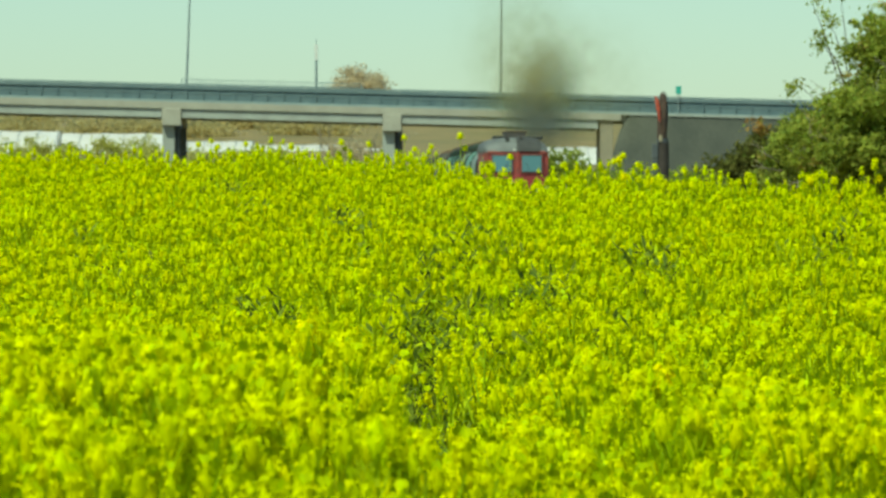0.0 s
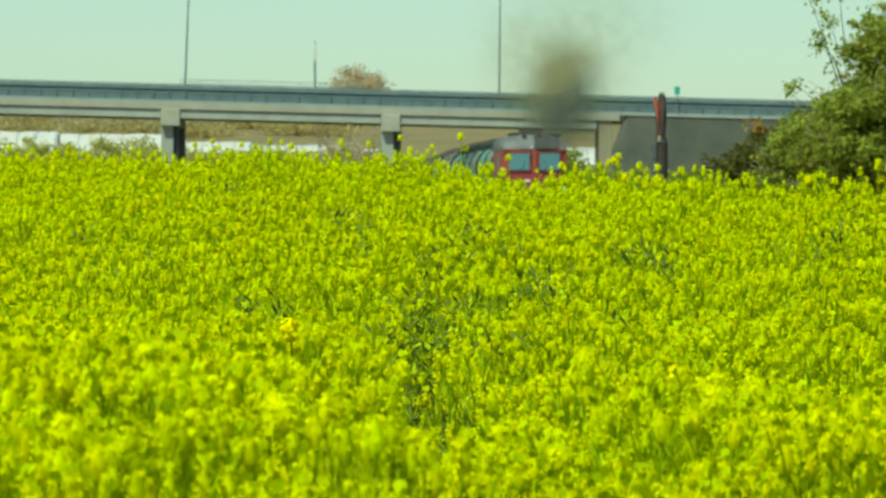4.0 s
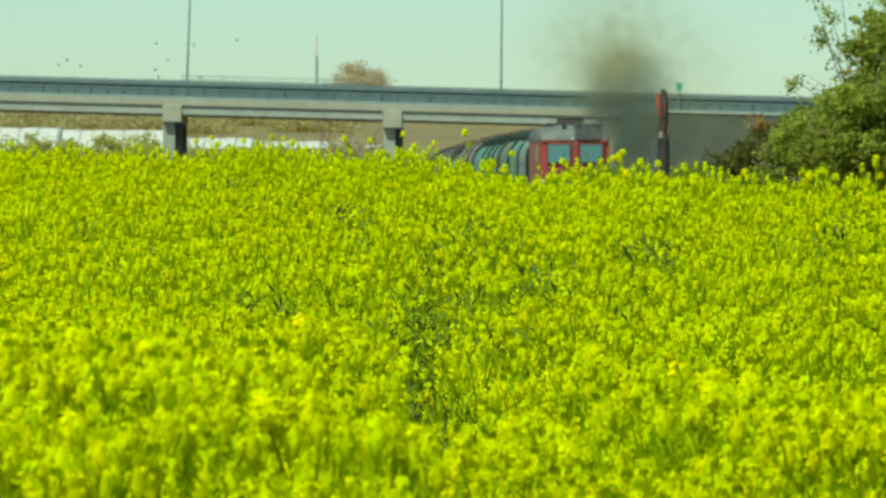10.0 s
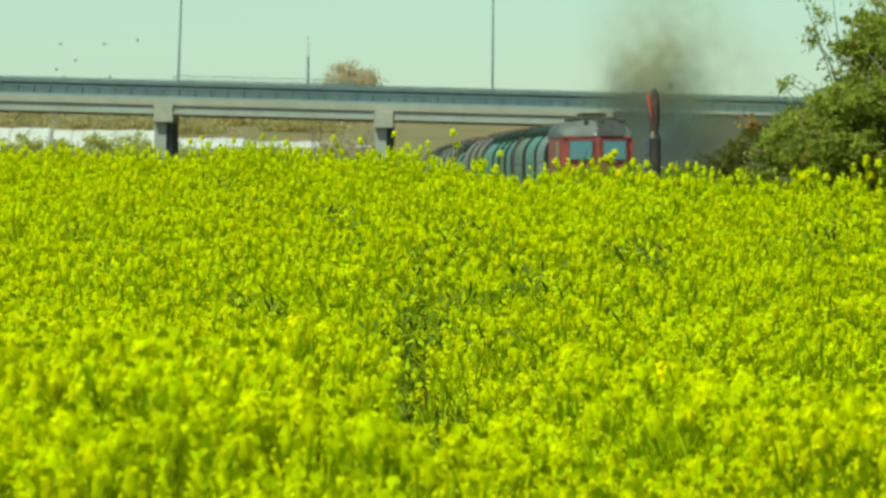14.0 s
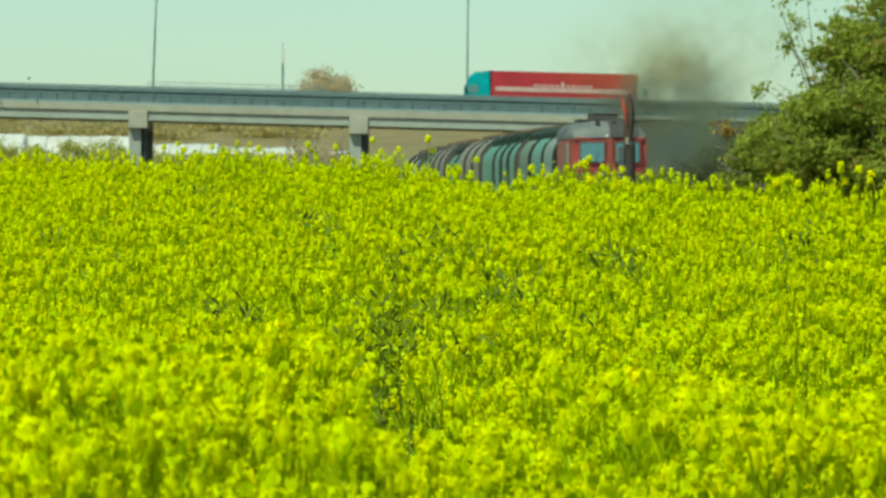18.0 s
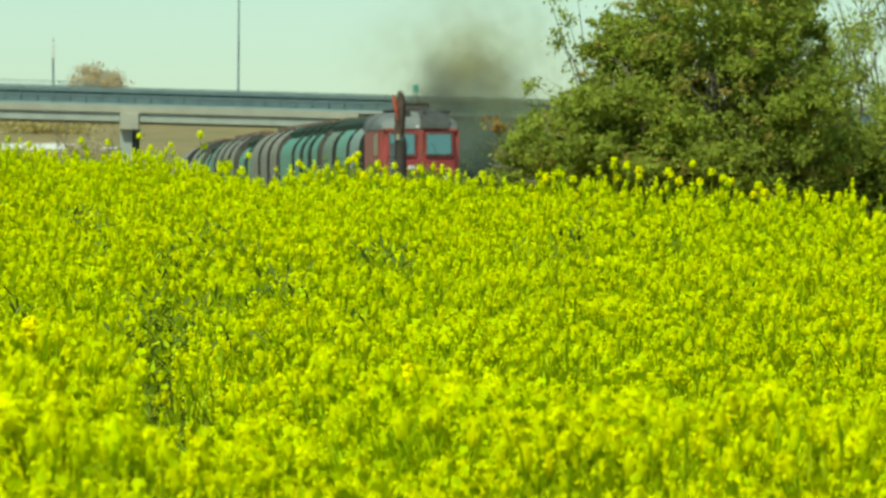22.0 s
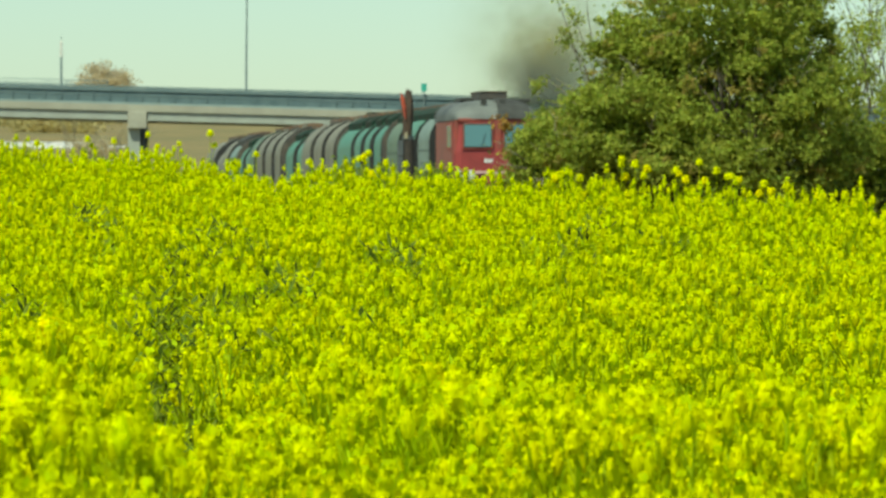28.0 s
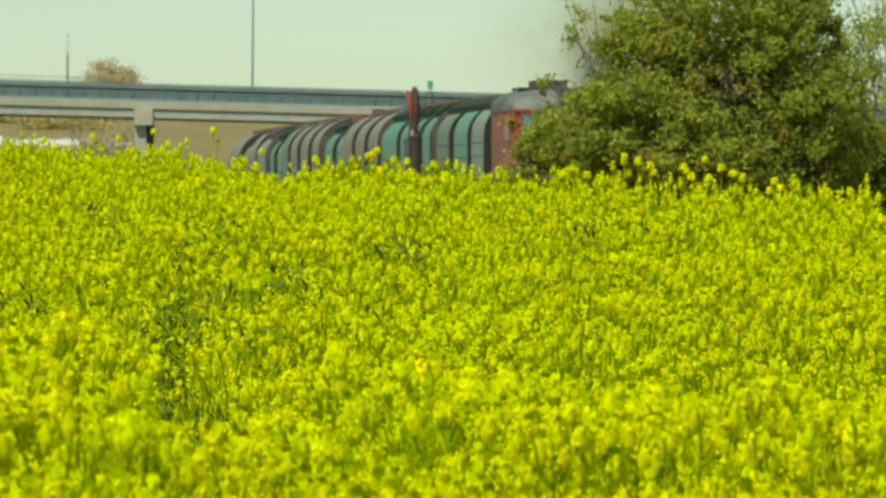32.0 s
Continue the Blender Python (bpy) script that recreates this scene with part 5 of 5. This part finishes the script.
def rape_plant(seed, u, v, heads, depth=None, warm=False):
    """A tall plant of its own at the field's edge, its top in direction (u, v)."""
    d = depth or edge(u) - 1.0
    p = at(u - 784, 406 - v, d)
    ob = empty("rape_plant", pose(p.x, d, p.z - 1.1), "tall rape plant in yellow bloom above the field edge" if not depth else "tall rape plant with orange-tinged yellow bloom" if warm else "tall rape plant in yellow bloom near the camera", "plant", "tall rape plants")
    rng = np.random.default_rng(seed)
    for h in range(heads + (2 if depth else 0)):
        a = rng.uniform(0, 6.28)
        rr = 0 if h == 0 else rng.uniform(0.04, 0.13)
        tip = np.array((math.cos(a) * rr, math.sin(a) * rr, 1.05 - (0 if h == 0 else rng.uniform(0.0, 0.09) if depth else rng.uniform(0.02, 0.16))))
        foot = (0, 0, 0) if h == 0 else (0, 0, tip[2] - 0.25)
        sv, sq = stalk(foot, tip, 0.006, 0.004)
        st = new("stem", quad_mesh("stem", sv, sq, [M_STEM]))
        st.parent = ob
        fv, fq, fm = flower_head(rng, 34, 0.026, 0.045, 0.009)
        fh = new("flower_head", quad_mesh("flower_head", fv * (rng.uniform(0.7, 1.05) if depth else rng.uniform(0.9, 1.2)) + tip, fq, [M_PETAL_WARM if h % 3 == 1 and (warm or not depth and u > 1050) else M_PETAL, M_BUD], fm))
        fh.parent = st
    return ob


EDGE_PLANTS = (
    (376, 240, 2), (433, 246, 2), (351, 247, 1), (520, 250, 2), (607, 243, 2), (655, 246, 1), (716, 234, 1), (735, 255, 2), (770, 250, 1),
    (820, 232, 2), (905, 268, 1), (1000, 282, 2), (1105, 266, 3), (1135, 282, 2), (1165, 286, 2), (1210, 290, 2), (1325, 302, 2), (1440, 303, 2),
    (1480, 310, 3), (1553, 276, 3), (1578, 285, 2), (1600, 305, 2), (1653, 295, 2), (1691, 282, 2), (1723, 296, 3), (1750, 305, 2), (1813, 320, 2),
    (1850, 322, 2), (1905, 335, 2), (1950, 338, 2))
TALL = [rape_plant(200 + i, *row) for i, row in enumerate(EDGE_PLANTS + NEAR_PLANTS)]


# ---- smoke ----
def puff(seed, parent, radius, stuff):
    """One billow of soot: a lumpy bowl, thick in its middle and fading to the rim."""
    rng = np.random.default_rng(seed)
    rings, spokes = 7, 20
    V, Q, UV = [(0.0, -0.16 * radius, 0.0)], [], []
    wob = rng.uniform(0, 6.28, 4)
    for i in range(1, rings + 1):
        k = i / rings
        for j in range(spokes):
            a = 2 * math.pi * j / spokes
            r = radius * k * (1 + 0.16 * math.sin(2 * a + wob[0]) + 0.10 * math.sin(3 * a + wob[1]) + 0.06 * math.sin(5 * a + wob[2]))
            V.append((math.cos(a) * r, radius * (0.16 * k * k - 0.16 + 0.03 * math.sin(3 * a + wob[3]) * k), math.sin(a) * r))
    flat = [(0.5, 0.5)]
    for i in range(1, rings + 1):
        for j in range(spokes):
            a = 2 * math.pi * j / spokes
            flat.append((0.5 + 0.5 * i / rings * math.cos(a), 0.5 + 0.5 * i / rings * math.sin(a)))
    for i in range(rings - 1):
        for j in range(spokes):
            a, b = 1 + i * spokes + j, 1 + i * spokes + (j + 1) % spokes
            Q.append((a, a + spokes, b + spokes, b))
    for j in range(0, spokes, 2):
        Q.append((0, 1 + j, 1 + (j + 1) % spokes, 1 + (j + 2) % spokes))
    for q in Q:
        UV += [flat[k] for k in q]
    me = quad_mesh("puff", V, Q, [stuff])
    me.uv_layers.new(name="UVMap").data.foreach_set("uv", np.array(UV, np.float32).ravel())
    ob = new("puff", me)
    ob.parent = parent
    return ob


plume = empty("smoke_plume", pose(0, 0, 0), "drifting plume of brown-grey exhaust smoke over the locomotive", "smoke")
# time, foot of the plume beside the cab, its head beside the cab, and the head's height over the foot
DRIFT = ((0, 0.9, 1.0, 2.1), (1, 0.9, 1.1, 2.1), (3, 1.1, 1.4, 2.1), (6, 0.9, 1.0, 2.1), (7, 0.9, 1.0, 2.1), (9, 1.6, 1.9, 1.7), (11, 1.4, 1.8, 1.9), (12, 1.5, 2.3, 1.9), (13, 1.2, 2.7, 1.7), (14, 1.3, 2.5, 1.5),
         (17, 1.3, 2.8, 1.4), (18, 0.9, 2.4, 1.3), (19, 0.8, 1.8, 1.6), (20, 0.6, 1.4, 1.3), (21, 0.6, 1.5, 1.2), (23, 0.9, 2.5, 0.6), (25, 1.0, 2.4, 0.5), (28, 1.3, 2.0, 1.0), (30, 1.6, 2.0, 1.0), (32, 1.8, 2.2, 1.1))


def drift(t, n):
    return float(np.interp(t, [k[0] for k in DRIFT], [k[n] for k in DRIFT]))


PUFFS = []
rnd = random.Random(12)
# dense foot in the painted-shade smoke, billowing head and wide haze: (age along the plume, size, stuff, scatter)
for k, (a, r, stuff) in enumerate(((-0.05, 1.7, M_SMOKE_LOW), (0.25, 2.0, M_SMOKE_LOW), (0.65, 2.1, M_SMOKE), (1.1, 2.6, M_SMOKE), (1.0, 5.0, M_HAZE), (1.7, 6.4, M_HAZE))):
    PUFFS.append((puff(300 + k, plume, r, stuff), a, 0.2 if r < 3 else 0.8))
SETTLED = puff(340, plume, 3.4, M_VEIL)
PUFFS = [(ob, a, rnd.uniform(-1, 1) * w, rnd.uniform(-1, 1) * w, rnd.uniform(0, 6.28)) for ob, a, w in PUFFS]


# ---- birds ----
def build_bird():
    ob = empty("bird", pose(0, 0, 0), "small dark bird in flight", "bird", "flock of birds")
    bm = tube(fresh(), (-0.09, 0, 0), (0.02, 0, 0), 0.02, 0.06, 8)
    tube(bm, (0.02, 0, 0), (0.14, 0, 0.01), 0.06, 0.02, 8)
    part("body", bm, M_BIRD, ob)
    for s in (-1, 1):
        bm = fresh()
        pts = [(0.07, s * 0.03, 0.02), (0.08, s * 0.2, 0.10), (0.0, s * 0.36, 0.16), (-0.03, s * 0.2, 0.09), (-0.06, s * 0.03, 0.02)]
        top = [bm.verts.new(p) for p in pts]
        low = [bm.verts.new((x, y, z - 0.012)) for x, y, z in pts]
        bm.faces.new(top)
        bm.faces.new(low[::-1])
        for i in range(5):
            bm.faces.new((top[i], low[i], low[(i + 1) % 5], top[(i + 1) % 5]))
        part("wing", bm, M_BIRD, ob)
    return ob


bird = build_bird()
BIRDS = [bird] + [copy_thing(bird, pose(0, 0, 0)) for _ in range(10)]
# direction at 11 s for each bird
BIRD_AT = [(60, 76), (78, 67), (100, 77), (192, 103), (228, 38), (229, 84), (242, 97), (257, 67), (304, 39), (315, 97), (370, 32)]


# ---- what moves ----
TRAIN_KEYS = [(0, 263.2), (6, 249.8), (9, 241.9), (13, 231.9), (19, 215.6), (23, 205.2), (24.5, 201.4), (28, 191.6), (32, 180.6)]
TRAIN_Y = [(t, float(np.interp(t, [k[0] for k in TRAIN_KEYS], [k[1] for k in TRAIN_KEYS]))) for t in (0, 3, 6, 9, 13, 16, 19, 23, 26, 28, 30, 32)]


def rear_pose(y, back, length=12.0):
    """Pose of a vehicle whose front stands that far behind the train's front, with the line's bend."""
    yy = y + back * 0.9947
    slope = math.degrees(math.atan2(track_x(yy) - track_x(yy + length), length))
    return pose(track_x(yy), yy, RAIL_Z, 0, 0, slope)


def motions():
    walk(loco, [(t, rear_pose(y, 0.0, 17.0)) for t, y in TRAIN_Y])
    for back, wagon in WAGONS:
        walk(wagon, [(t, rear_pose(y, back, 17.0)) for t, y in TRAIN_Y])
    walk(plume, [(t, pose(track_x(y), y + 5.0, RAIL_Z, 0, 0, 0)) for t, y in TRAIN_Y])
    for i, (ob, age, dx, dz, turn) in enumerate(PUFFS):
        rows = []
        for t in range(0, 33):
            a = age + 0.07 * math.sin(t * 0.9 + turn)
            foot, head, rise = (drift(t, n) for n in (1, 2, 3))
            px = foot + (head - foot) * max(a, 0) ** 1.2 + dx + 0.1 * math.sin(t * 1.3 + turn)
            pz = 4.8 + rise * a + dz * 0.8 + 0.08 * math.sin(t * 1.1 + 2 * turn)
            rows.append((t, pose(px, 0.5 * i - 1.5, pz, 0, 50 * math.sin(t * 0.5 + turn), 6 * math.sin(t * 0.3 + i))))
        walk(ob, rows)
    # soot that sinks beside the cab as the engine comes nearer
    walk(SETTLED, [(t, pose(drift(t, 2) + side, 3.0, up, 0, 8 * math.sin(t), 0)) for t, side, up in
                   ((0, 0.4, 5.8), (6, 0.5, 5.6), (9, 0.6, 5.0), (12, 0.8, 4.3), (15, 0.9, 4.1), (18, 1.4, 4.0), (20, 1.8, 3.9), (23, 0.3, 3.6), (26, 0.3, 3.6), (29, 0.8, 4.3), (32, 0.8, 4.6))])
    rows = []
    for t in range(0, 33, 2):
        x = bx(522) - 18.65 * (t - 19)
        tilt = math.degrees(math.atan((rail_top(x + 5) - rail_top(x - 5)) / 10))
        rows.append((t, pose(x, BY + 4.0, road_z(x) + 0.06, 0, -tilt, 0)))
    walk(truck, rows)
    for i, (ob, (u, v)) in enumerate(zip(BIRDS, BIRD_AT)):
        rng = random.Random(i)
        rows = []
        early = [(0, 60, 190), (1, 10, 128), (2, -10, 112), (3, -330, 84), (4.5, -420, 60), (6.5, -300, 185), (8, 95, 190), (9, 72, 172)]
        for t in (0, 1, 2, 3, 4.5, 6.5, 8, 9, 10, 11, 12.5, 14, 16, 24, 32):
            s = t - 11
            if t <= 9:
                du, v0 = [(a, b) for k, a, b in early if k == t][0]
                p = at(u * 0.8 - 784 + du, 406 - v0 + (10 * math.sin(i * 2.4) if 0 < t < 6 else 0), 545)
            else:
                p = at(u - 784 - (46 if t == 10 else 36) * s + rng.uniform(-6, 6), 406 - v - s * (14 if t > 10 else -42), 545 - 4 * s)
            rows.append((t, pose(p.x, p.y, p.z, rng.uniform(-20, 20), rng.uniform(-10, 10), 180 + rng.uniform(-15, 15))))
        walk(ob, rows)
    for i, ob in enumerate(TALL):
        m = ob.matrix_basis.copy()
        rows = []
        for j in range(65):
            t = j * 0.5
            a = 2.6 * math.sin(t * 2.1 + i * 1.3) * (0.5 + 0.5 * math.sin(t * 0.43 + i))
            rows.append((t, m @ pose(0, 0, 0, 0.6 * math.sin(t * 1.7 + i), a * 0.6, 0)))
        walk(ob, rows)


motions()
